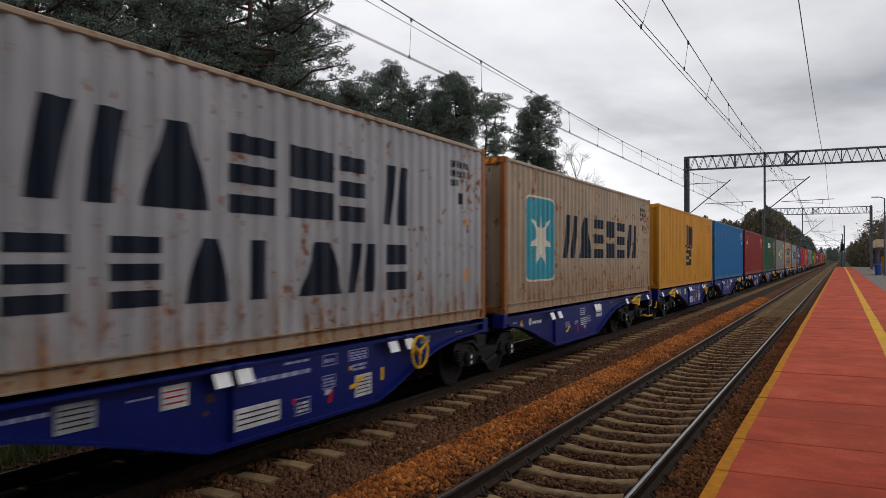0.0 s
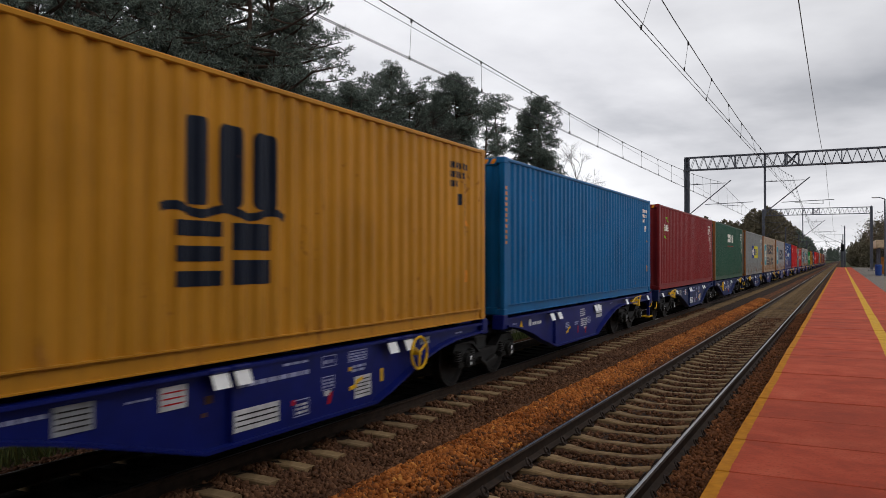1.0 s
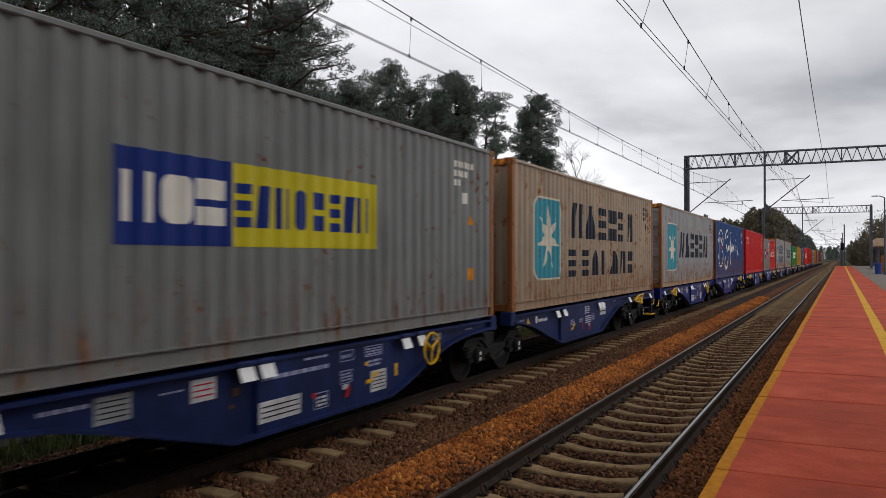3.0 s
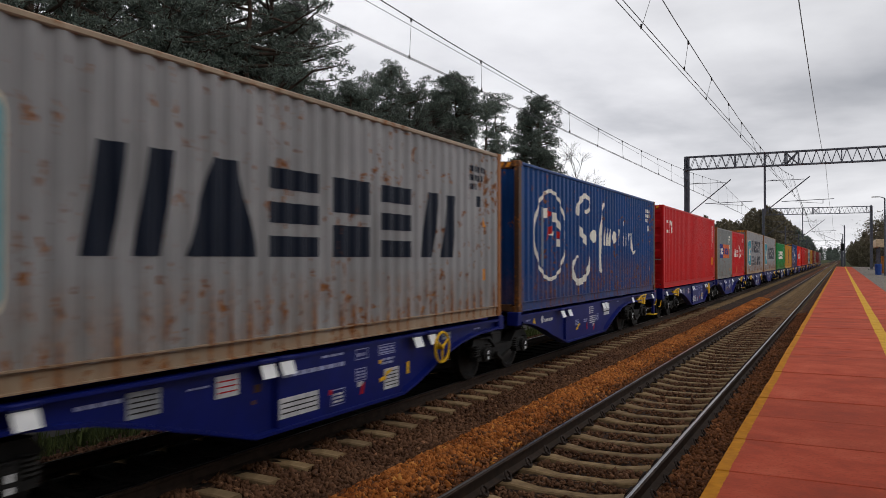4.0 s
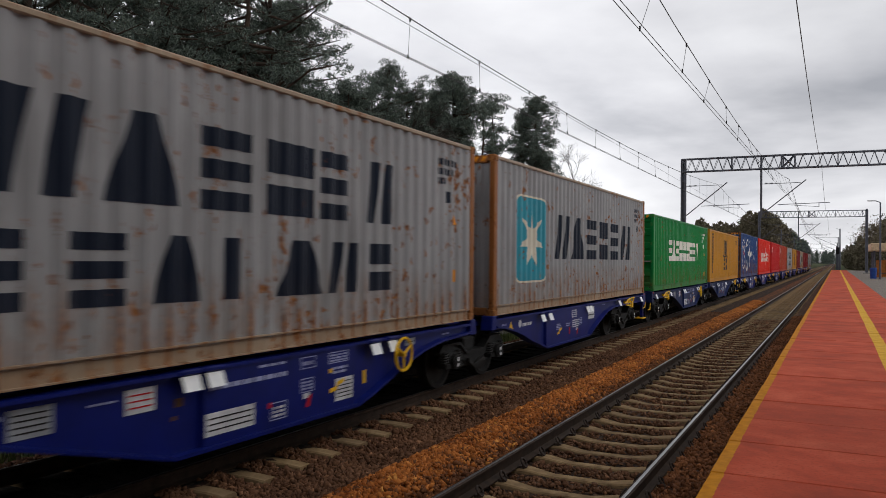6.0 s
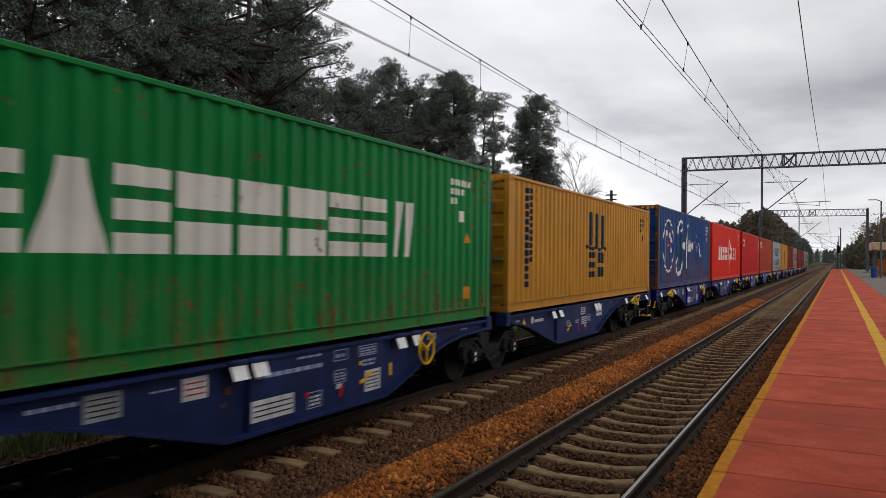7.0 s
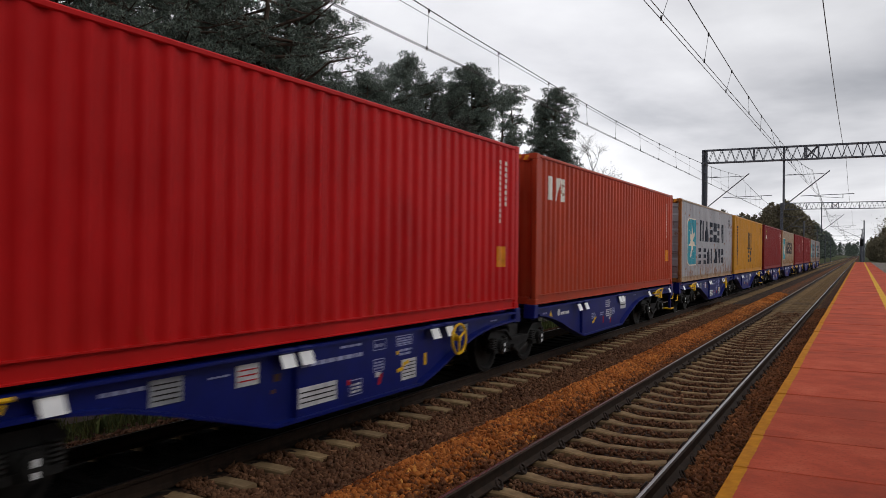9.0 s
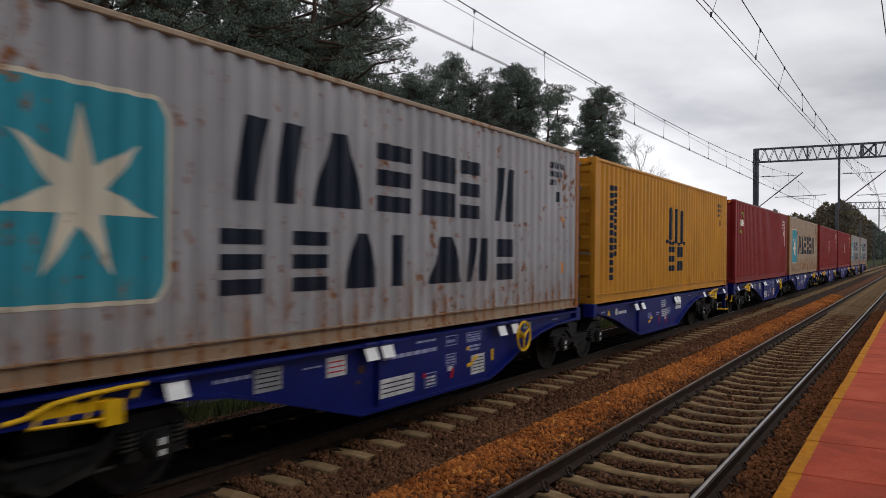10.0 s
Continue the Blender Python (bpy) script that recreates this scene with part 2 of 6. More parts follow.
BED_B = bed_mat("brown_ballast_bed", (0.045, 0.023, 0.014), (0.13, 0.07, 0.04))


def slab_mat():
    """Red platform slabs with a yellow painted edge and a yellow warning line."""
    k = Mat("red_platform_concrete", 0.9, 0.0, 0.08)
    sx = k.t.nodes.new("ShaderNodeSeparateXYZ")
    k.put(k.c.outputs["Object"], sx.inputs[0])
    g = k.noise(2.2, 6, 0.62, w=k.math("MULTIPLY", k.rand(), 40.0))
    red = k.ramp(g, (0.34, (0.40, 0.062, 0.030)), (0.5, (0.58, 0.098, 0.050)), (0.68, (0.68, 0.150, 0.085)))
    red = k.mix(k.math("MULTIPLY", k.ramp(k.noise(38, 4), (0.52, 0.0), (0.7, 1.0)), 0.45), red, (0.26, 0.055, 0.03))
    red = k.mix(k.ramp(k.noise(0.55, 5, 0.6, w=k.math("MULTIPLY", k.rand(), 9.0)), (0.52, 0.0), (0.66, 0.55)), red, (0.30, 0.062, 0.036))
    red = k.mix(k.math("MULTIPLY", k.rand(), 0.22), red, (0.30, 0.06, 0.033))
    yel = k.ramp(k.noise(9, 5), (0.3, (0.46, 0.17, 0.012)), (0.7, (0.68, 0.29, 0.02)))
    wob = k.math("MULTIPLY", k.math("SUBTRACT", k.noise(16, 4, 0.7), 0.5), 0.03)
    x = k.math("ADD", sx.outputs["X"], wob)
    edge = k.math("LESS_THAN", x, 0.088)
    pale = k.ramp(k.noise(7, 5), (0.3, (0.62, 0.33, 0.035)), (0.7, (0.82, 0.48, 0.06)))
    line = k.math("MULTIPLY", k.math("GREATER_THAN", x, 1.305), k.math("LESS_THAN", x, 1.485))
    worn = k.ramp(k.noise(22, 5, 0.7), (0.62, 1.0), (0.70, 0.25))
    col = k.mix(k.math("MULTIPLY", edge, worn), red, yel)
    k.colour(k.mix(k.math("MULTIPLY", line, worn), col, pale))
    k.rough(k.ramp(g, (0.3, 0.7), (0.7, 0.95)))
    k.bump(k.noise(120, 3), 0.25, 0.003)
    return k.m


SLAB = slab_mat()
CONC = plain("grey_concrete", (0.26, 0.25, 0.235), 0.9, vary=0.3, scale=3)


def paver_mat():
    k = Mat("grey_pavers", 0.85)
    b = k.t.nodes.new("ShaderNodeTexBrick")
    b.inputs["Scale"].default_value = 5.0
    b.inputs["Color1"].default_value, b.inputs["Color2"].default_value, b.inputs["Mortar"].default_value = (0.22, 0.195, 0.165, 1), (0.29, 0.255, 0.22, 1), (0.08, 0.07, 0.06, 1)
    k.put(k.vec(), b.inputs["Vector"])
    k.colour(k.mix(k.math("MULTIPLY", k.noise(0.7, 4), 0.5), b.outputs["Color"], (0.14, 0.12, 0.10)))
    return k.m


def grass_mat():
    k = Mat("spring_grass_ground", 0.95)
    a = k.ramp(k.noise(1.3, 6, 0.65), (0.3, (0.055, 0.042, 0.022)), (0.5, (0.05, 0.068, 0.022)), (0.72, (0.085, 0.11, 0.035)))
    k.colour(k.mix(k.ramp(k.noise(22, 4), (0.4, 0.0), (0.7, 0.6)), a, (0.03, 0.035, 0.012)))
    k.bump(k.noise(30, 4), 0.8, 0.05)
    return k.m


def leaf_mat(name, a, b):
    k = Mat(name, 0.75, 0, 0.25)
    k.colour(k.ramp(k.island(), (0.0, a), (1.0, b)))
    return k.m


PAVER, GRASS = paver_mat(), grass_mat()
NEEDLE = leaf_mat("pine_needles", (0.064, 0.088, 0.077), (0.168, 0.198, 0.160))
BUDS = leaf_mat("spring_foliage", (0.070, 0.060, 0.040), (0.18, 0.155, 0.095))
BLADE = leaf_mat("grass_blades", (0.04, 0.06, 0.015), (0.16, 0.19, 0.06))
BARK = plain("pine_bark", (0.062, 0.042, 0.031), 0.9, vary=0.5, scale=4)
TWIG = plain("birch_twigs", (0.055, 0.045, 0.04), 0.9, vary=0.4)
BEIGE = plain("beige_fascia", (0.55, 0.42, 0.27), 0.6)
GLASS = Mat("shelter_glass", 0.05)
GLASS.b.inputs["Transmission Weight"].default_value = 1.0
GLASS = GLASS.m
BINBLUE = plain("blue_bin_plastic", (0.02, 0.06, 0.25), 0.5)
ORANGE_PANEL = plain("orange_panel", (0.5, 0.2, 0.05), 0.6)
LAMPGLASS = plain("lamp_lens", (0.6, 0.6, 0.6), 0.2)
SIGGREEN = plain("dark_green_sheet", (0.02, 0.09, 0.05), 0.6)

# ---- mesh helpers ----


def box(bm, x0, x1, y0, y1, z0, z1):
    v = [bm.verts.new((x, y, z)) for x in (x0, x1) for y in (y0, y1) for z in (z0, z1)]
    for f in ((0, 1, 3, 2), (4, 6, 7, 5), (0, 4, 5, 1), (2, 3, 7, 6), (0, 2, 6, 4), (1, 5, 7, 3)):
        bm.faces.new([v[i] for i in f])
    return v


def prism(bm, pts, x0, x1):
    """A polygon in the y-z plane, extruded from x0 to x1."""
    a = [bm.verts.new((x0, y, z)) for y, z in pts]
    b = [bm.verts.new((x1, y, z)) for y, z in pts]
    n = len(pts)
    bm.faces.new(a)
    bm.faces.new(b[::-1])
    for i in range(n):
        j = (i + 1) % n
        bm.faces.new((a[i], b[i], b[j], a[j]))


def tube(bm, p0, p1, r0, r1=None, n=8, caps=True):
    p0, p1 = Vector(p0), Vector(p1)
    r1 = r0 if r1 is None else r1
    q = (p1 - p0).to_track_quat("Z", "Y")
    rings = []
    for p, r in ((p0, r0), (p1, r1)):
        rings.append([bm.verts.new(p + q @ Vector((r * math.cos(2 * math.pi * i / n), r * math.sin(2 * math.pi * i / n), 0))) for i in range(n)])
    for i in range(n):
        j = (i + 1) % n
        bm.faces.new((rings[0][i], rings[0][j], rings[1][j], rings[1][i]))
    if caps:
        bm.faces.new(rings[0][::-1])
        bm.faces.new(rings[1])


def ring(bm, c, axis, R, r, n=24, m=6):
    q = Vector(axis).to_track_quat("Z", "Y")
    rows = []
    for i in range(n):
        a = 2 * math.pi * i / n
        rows.append([bm.verts.new(Vector(c) + q @ Vector(((R + r * math.cos(b)) * math.cos(a), (R + r * math.cos(b)) * math.sin(a), r * math.sin(b))))
                     for b in (2 * math.pi * k / m for k in range(m))])
    for i in range(n):
        for k in range(m):
            bm.faces.new((rows[i][k], rows[(i + 1) % n][k], rows[(i + 1) % n][(k + 1) % m], rows[i][(k + 1) % m]))


def bevel(bm, w, seg=1):
    bmesh.ops.bevel(bm, geom=list(bm.edges), offset=w, segments=seg, affect="EDGES", profile=0.7)


def data(name, bm, mat):
    bmesh.ops.recalc_face_normals(bm, faces=bm.faces)
    me = bpy.data.meshes.new(name)
    bm.to_mesh(me)
    bm.free()
    for m in (mat if isinstance(mat, (list, tuple)) else [mat]):
        me.materials.append(m)
    return me


def part(name, bm, material, parent, label=""):
    ob = new(name, data(name, bm, material))
    ob.parent = parent
    return tagged(ob, label)


def share(name, me, parent, m=None, material=None):
    ob = new(name, me)
    ob.parent = parent
    if m is not None:
        ob.matrix_basis = m
    if material is not None:
        ob.material_slots[0].link = "OBJECT"
        ob.material_slots[0].material = material
    return ob


def raw(name, verts, faces, mat):
    me = bpy.data.meshes.new(name)
    me.from_pydata(verts, [], faces)
    me.materials.append(mat)
    me.update()
    return me


def tri_soup(name, v, mat):
    """v: array (n, 3, 3) of loose triangles."""
    n = len(v)
    me = bpy.data.meshes.new(name)
    me.vertices.add(n * 3)
    me.vertices.foreach_set("co", np.ascontiguousarray(v, dtype=np.float32).ravel())
    me.loops.add(n * 3)
    me.loops.foreach_set("vertex_index", np.arange(n * 3, dtype=np.int32))
    me.polygons.add(n)
    me.polygons.foreach_set("loop_start", np.arange(0, n * 3, 3, dtype=np.int32))
    me.update(calc_edges=True)
    me.materials.append(mat)
    return me

# ---- setting: ground, tracks, platform ----
NEAR, FAR = -2.43, -6.63        # track centre lines
LINE = Matrix.Translation((0, 10, 0)) @ Matrix.Rotation(radians(-0.17), 4, "Z") @ Matrix.Translation((0, -10, 0))   # the line's slight turn
GAUGE = 0.7465                  # half the distance of the rail heads


def bed_z(x):
    """Height of the ballast across both tracks."""
    pts = ((-10.2, -0.62), (-9.3, -0.55), (-8.4, -0.26), (-8.0, -0.21), (-5.98, -0.20), (-5.80, -0.160), (-5.66, -0.150), (-5.52, -0.20), (-5.35, -0.215), (-4.9, -0.23), (-4.5, -0.215), (-4.25, -0.13), (-4.10, -0.075),
           (-3.95, -0.085), (-3.7, -0.125), (-3.45, -0.150), (-3.3, -0.165), (-3.22, -0.205), (-2.43, -0.215), (-1.64, -0.205), (-1.56, -0.155), (-1.3, -0.13), (-0.72, -0.16), (-0.4, -0.16))
    return float(np.interp(x, [p[0] for p in pts], [p[1] for p in pts]))


def ground():
    xs = [-600, -200, -80, -40, -25, -16, -12, -10.4, -10.2, -9.3, -8.4, 0.2, 1.0, 12, 30, 80, 200, 600]
    zs = [3, 2.0, 0.9, 0.7, 0.5, 0.3, 0.1, -0.45, -0.66, -0.62, -0.7, -0.7, -0.7, -0.6, -0.3, 0, 0.5, 1]
    ys = [-300, -100, -40, -10, 0, 10, 20, 30, 45, 60, 80, 110, 150, 200, 300, 500, 900, 1800]
    v = [(x, y, z + (0.12 * noise.noise((x * 0.3, y * 0.3, 0)) if x < -10.5 or x > 4 else 0)) for y in ys for x, z in zip(xs, zs)]
    n = len(xs)
    f = [(j * n + i, j * n + i + 1, (j + 1) * n + i + 1, (j + 1) * n + i) for j in range(len(ys) - 1) for i in range(n - 1)]
    ob = new("ground", raw("ground", v, f, GRASS))
    tagged(ob, "grassy ground with bare brown patches beside the railway", "ground", kind="structure")


def ballast_bed():
    xs = np.concatenate([np.linspace(-10.1, -8.4, 8), np.linspace(-8.3, -0.45, 80)])
    ys = np.concatenate([np.linspace(-30, 2, 20), np.linspace(2.2, 30, 200), np.linspace(31, 120, 120), np.linspace(125, 900, 60), np.linspace(950, 1700, 12)])
    v = [(float(x), float(y), bed_z(x) - 0.012 + 0.022 * noise.noise((x * 7, y * 7, 2)) + 0.018 * noise.noise((x * 1.6, y * 1.6, 5))) for y in ys for x in xs]
    n = len(xs)
    f = [(j * n + i, j * n + i + 1, (j + 1) * n + i + 1, (j + 1) * n + i) for j in range(len(ys) - 1) for i in range(n - 1)]
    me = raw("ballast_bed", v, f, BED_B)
    for m in (BED_SHADED, BED_R, BED_O):
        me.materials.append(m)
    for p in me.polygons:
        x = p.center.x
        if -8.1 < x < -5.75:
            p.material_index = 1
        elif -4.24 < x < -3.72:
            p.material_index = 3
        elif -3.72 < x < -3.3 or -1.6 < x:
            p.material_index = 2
    ob = new("ballast_bed", me)
    ob.matrix_basis = LINE
    tagged(ob, "brown crushed-stone ballast bed under both tracks", "ballast", kind="structure")


def stones(name, count, xr, yr, size, mat, label, lift=0.0, skip=None, crest=None):
    """Loose angular stones lying on the bed."""
    rng = np.random.default_rng(len(name) * 7 + count)
    hull = np.array([(1, 0, 0), (-1, 0, 0), (0, 1, 0), (0, -1, 0), (0, 0, 1), (0, 0, -1), (0.75, 0.75, 0.3), (-0.7, -0.6, 0.45)])
    fc = np.array([(4, 0, 6), (4, 6, 2), (6, 0, 5), (6, 5, 2), (4, 2, 1), (4, 1, 7), (4, 7, 3), (4, 3, 0), (5, 1, 2), (5, 3, 7), (5, 7, 1), (5, 0, 3)])
    x = rng.uniform(*xr, count)
    y = yr[0] + (yr[1] - yr[0]) * rng.uniform(0, 1, count) ** 1.35
    if crest:
        x = np.interp(y, *crest) + np.clip(rng.normal(0, 0.18, count), -0.25, 0.6)
    if skip is not None:
        keep = ~skip(x, y)
        x, y = x[keep], y[keep]
    n = len(x)
    z = np.array([bed_z(a) for a in x]) + lift + rng.uniform(-0.012, 0.014, n)
    s = rng.uniform(*size, n)[:, None, None] * rng.uniform(0.55, 1.5, (n, 1, 3))
    v = hull[None] * s * rng.uniform(0.7, 1.2, (n, 8, 1)) + rng.normal(0, 0.12, (n, 8, 3)) * s
    a, b = rng.uniform(0, 6.28, (2, n))
    ca, sa, cb, sb = np.cos(a)[:, None], np.sin(a)[:, None], np.cos(b)[:, None], np.sin(b)[:, None]
    v = np.stack([v[..., 0] * ca - v[..., 1] * sa, v[..., 0] * sa + v[..., 1] * ca, v[..., 2]], -1)
    v = np.stack([v[..., 0], v[..., 1] * cb - v[..., 2] * sb, v[..., 1] * sb + v[..., 2] * cb], -1)
    v = v + np.stack([x, y, z], -1)[:, None, :]
    faces = (fc[None] + (np.arange(n) * 8)[:, None, None]).reshape(-1, 3)
    me = bpy.data.meshes.new(name)
    me.vertices.add(n * 8)
    me.vertices.foreach_set("co", v.astype(np.float32).ravel())
    me.loops.add(len(faces) * 3)
    me.loops.foreach_set("vertex_index", faces.astype(np.int32).ravel())
    me.polygons.add(len(faces))
    me.polygons.foreach_set("loop_start", np.arange(0, len(faces) * 3, 3, dtype=np.int32))
    me.update(calc_edges=True)
    me.materials.append(mat)
    heap = new(name, me)
    heap.matrix_basis = LINE
    tagged(heap, label, "ballast", kind="stuff")


def on_sleeper(cx, half=1.3, phase=0.0):
    def skip(x, y):
        k = np.abs(((y - SLEEP0 - phase + 0.3) % 0.6) - 0.3) < 0.15
        return (k & (np.abs(x - cx) < half)) | (np.abs(np.abs(x - (NEAR if cx > -5 else FAR)) - GAUGE) < 0.085)
    return skip


SLEEP0 = 6.96


def sleeper_mesh(mat):
    bm = bmesh.new()
    prof = ((-1.3, -0.175), (-1.1, -0.165), (-0.55, -0.168), (-0.28, -0.205), (0.28, -0.205), (0.55, -0.168), (1.1, -0.165), (1.3, -0.175), (1.3, -0.38), (-1.3, -0.38))
    rows = []
    for x, z in prof[:8]:
        w = 0.092 if abs(x) > 0.45 else 0.066
        rows.append([bm.verts.new((x, s * ww, zz)) for s, ww, zz in ((-1, w + 0.035, -0.38), (-1, w + 0.008, z - 0.015), (-1, w - 0.008, z), (1, w - 0.008, z), (1, w + 0.008, z - 0.015), (1, w + 0.035, -0.38))])
    for a, b in zip(rows, rows[1:]):
        for i in range(5):
            bm.faces.new((a[i], a[i + 1], b[i + 1], b[i]))
    bm.faces.new(rows[0])
    bm.faces.new(rows[-1][::-1])
    return data("sleeper", bm, mat)


def rail_part(parent, x):
    prof = [(-0.075, -0.165), (-0.075, -0.152), (-0.012, -0.125), (-0.010, -0.05), (-0.034, -0.036), (-0.036, -0.010), (-0.016, -0.001), (0, 0),
            (0.016, -0.001), (0.036, -0.010), (0.034, -0.036), (0.010, -0.05), (0.012, -0.125), (0.075, -0.152), (0.075, -0.165)]
    bm = bmesh.new()
    y0, y1 = -40, 1650
    a = [bm.verts.new((x + p, y0, z)) for p, z in prof]
    b = [bm.verts.new((x + p, y1, z)) for p, z in prof]
    for i in range(len(prof)):
        j = (i + 1) % len(prof)
        f = bm.faces.new((a[i], a[j], b[j], b[i]))
        f.material_index = 1 if i in (6, 7) else 0
    return part("rail", bm, [RAILS, RAILH], parent)


def clip_mesh():
    bm = bmesh.new()
    ring(bm, (0.01, 0, 0.012), (1, 0, 0.6), 0.052, 0.012, 14, 6)
    box(bm, -0.03, 0.03, -0.05, 0.05, -0.04, -0.015)
    return data("rail_clip", bm, plain("rusty_clip_steel", (0.045, 0.032, 0.026), 0.7, 0.3))


def track(cx, label, sleep_me, clip_me, clips, y_end, phase=0.0, aside=0.0):
    root = new("railway_track")
    root.matrix_basis = LINE
    tagged(root, label, "railway track", group="railway tracks", kind="structure")
    for s in (-1, 1):
        rail_part(root, cx + s * GAUGE)
    k0 = -18
    k = k0
    while SLEEP0 + 0.6 * k < y_end:
        share("sleeper", sleep_me, root, Matrix.Translation((cx + aside, SLEEP0 + phase + 0.6 * k + 0.008 * math.sin(k * 7.3), 0.004 * math.sin(k * 3.1))))
        k += 1
    sm = np.array([v.co[:] for v in sleep_me.vertices])
    pf = [tuple(p.vertices) for p in sleep_me.polygons]
    v, f = [], []
    for i in range(700):
        o = len(v)
        v += [(x + cx + aside, y + SLEEP0 + phase + 0.6 * (k + i), z) for x, y, z in sm.tolist()]
        f += [tuple(q + o for q in p) for p in pf]
    far = new("far_sleepers", raw("far_sleepers", v, f, sleep_me.materials[0]))
    far.parent = root
    tagged(far, kind="stuff")
    for i in range(-4 if clips else 0, clips):
        for s, d in ((-1, 0.115), (-1, -0.115), (1, -0.115), (1, 0.115)):
            share("rail_clip", clip_me, root, pose(cx + s * GAUGE + d, SLEEP0 + 0.6 * i, -0.125, 0, 0, 0 if d > 0 else 180))


def platform_edge():
    root = new("platform")
    root.matrix_basis = LINE
    tagged(root, "red concrete station platform with yellow painted edge and warning line", "platform", kind="structure")
    bm = bmesh.new()
    x0, x1 = 0.0, 2.42
    box(bm, x0, x1, 0.007, 0.993, -0.14, 0.0)
    bevel(bm, 0.008, 1)
    slab = data("platform_slab", bm, SLAB)
    for i in range(-12, 152):
        share("platform_slab", slab, root, pose(-0.712 + 0.004 * math.sin(i * 5.1), 5.37 + i - 0.5 + 0.5, 0.76 + 0.003 * math.sin(i * 2.7), 0, 0.05 * math.sin(i * 1.9), 0))
    bm = bmesh.new()
    box(bm, -0.63, 1.9, -12, 157, -0.7, 0.615)
    box(bm, -0.66, -0.63, -12, 157, -0.7, 0.10)
    part("platform_wall", bm, CONC, root, "grey concrete platform wall")
    bm = bmesh.new()
    box(bm, 1.715, 9.5, -12, 157, -0.7, 0.752)
    part("paved_area", bm, PAVER, root, "grey paved part of the platform")
    bm = bmesh.new()
    box(bm, -0.65, 9.5, 157, 158, -0.7, 0.6)
    part("end_ramp", bm, CONC, root)


def concrete_edge():
    root = new("old_platform_edge")
    tagged(root, "low weathered concrete kerb in the grass beyond the train", "kerb", kind="structure")
    bm = bmesh.new()
    for i in range(-6, 90):
        box(bm, -10.55, -10.35, i * 1.5 + 0.01, i * 1.5 + 1.49, -0.7, 0.28 + 0.02 * math.sin(i * 3.3))
    part("kerb_row", bm, CONC, root)


# ---- overhead line ----
SUPPORTS = (-6.0, 52.0, 110.0, 168.0, 226.0, 284.0, 342.0)


def wire_mesh(pts, r, name, parent, n=6):
    """One continuous wire along the track."""
    bm = bmesh.new()
    old = None
    for x, y, z in pts:
        now = [bm.verts.new((x + r * math.cos(2 * math.pi * k / n), y, z + r * math.sin(2 * math.pi * k / n))) for k in range(n)]
        if old and (pts[0][1] < y):
            for k in range(n):
                bm.faces.new((old[k], old[(k + 1) % n], now[(k + 1) % n], now[k]))
        old = now
    return part(name, bm, WIRE, parent)


def stag(i, cx, amp):
    return cx + (amp if i % 2 else -amp)


def catenary(cx, amp, low, rise, half, spare, label):
    root = new("overhead_line")
    tagged(root, label, "overhead wires", group="overhead lines")
    mes = []
    for d in (-half, half):
        pts = []
        for i, (a, b) in enumerate(zip(SUPPORTS, SUPPORTS[1:])):
            for k in range(0 if i == 0 else 1, 13):
                f = k / 12
                y = a + (b - a) * f
                x = stag(i, cx, amp) + (stag(i + 1, cx, amp) - stag(i, cx, amp)) * f
                pts.append((x + d, y, 5.60))
                if d > 0:
                    mes.append((cx, y, low + rise * (2 * f - 1) ** 2))
        wire_mesh(pts, 0.0065, "contact_wire", root)
    wire_mesh(mes, 0.009, "messenger_wire", root)
    if spare:
        wire_mesh([(spare - 0.012 * (y - 10), y, 6.25) for y in (-6, 5, 15, 25, 40, 52)], 0.005, "spare_wire", root)
    for i, (a, b) in enumerate(zip(SUPPORTS, SUPPORTS[1:])):
        for k in range(1, 20):
            f = k * 2.97 / 58
            y = a + (b - a) * f
            x = stag(i, cx, amp) + (stag(i + 1, cx, amp) - stag(i, cx, amp)) * f
            top = low + rise * (2 * f - 1) ** 2
            bm = bmesh.new()
            s = half if k % 2 else -half
            x += s
            tube(bm, (x, y, 5.60), (cx, y, top), 0.004, 0.004, 4, False)
            box(bm, x - 0.012, x + 0.012, y - 0.012, y + 0.012, 5.585, 5.66)
            box(bm, cx - 0.014, cx + 0.014, y - 0.014, y + 0.014, top - 0.05, top + 0.02)
            part("dropper", bm, WIRE, root)


def feeder():
    root = new("feeder_wire")
    tagged(root, "single sagging dark feeder wire hung under the portals", "overhead wires")
    pts = []
    for a, b in zip(SUPPORTS, SUPPORTS[1:]):
        for k in range(0 if a == SUPPORTS[0] else 1, 13):
            f = k / 12
            pts.append((-0.63, a + (b - a) * f, 6.88 + 0.92 * (2 * f - 1) ** 2))
    wire_mesh(pts, 0.010, "wire", root)


def lattice(bm, x0, x1, y, z0, z1, w=0.42):
    c = 0.036
    for yy in (y - w / 2, y + w / 2):
        for zz in (z0, z1):
            box(bm, x0, x1, yy - c, yy + c, zz - c, zz + c)
    n = round((x1 - x0) / 0.27)
    st = (x1 - x0) / n
    for i in range(n):
        xa, xb = x0 + i * st, x0 + (i + 1) * st
        za, zb = (z0, z1) if i % 2 else (z1, z0)
        for yy in (y - w / 2, y + w / 2):
            tube(bm, (xa, yy, za), (xb, yy, zb), 0.016, 0.016, 4, False)
        tube(bm, (xa, y - w / 2, z0), (xb, y + w / 2, z0), 0.014, 0.014, 4, False)
    for i in range(0, n + 1, 11):
        xa = x0 + i * st
        for yy in (y - w / 2, y + w / 2):
            box(bm, xa - 0.03, xa + 0.03, yy - 0.03, yy + 0.03, z0, z1)


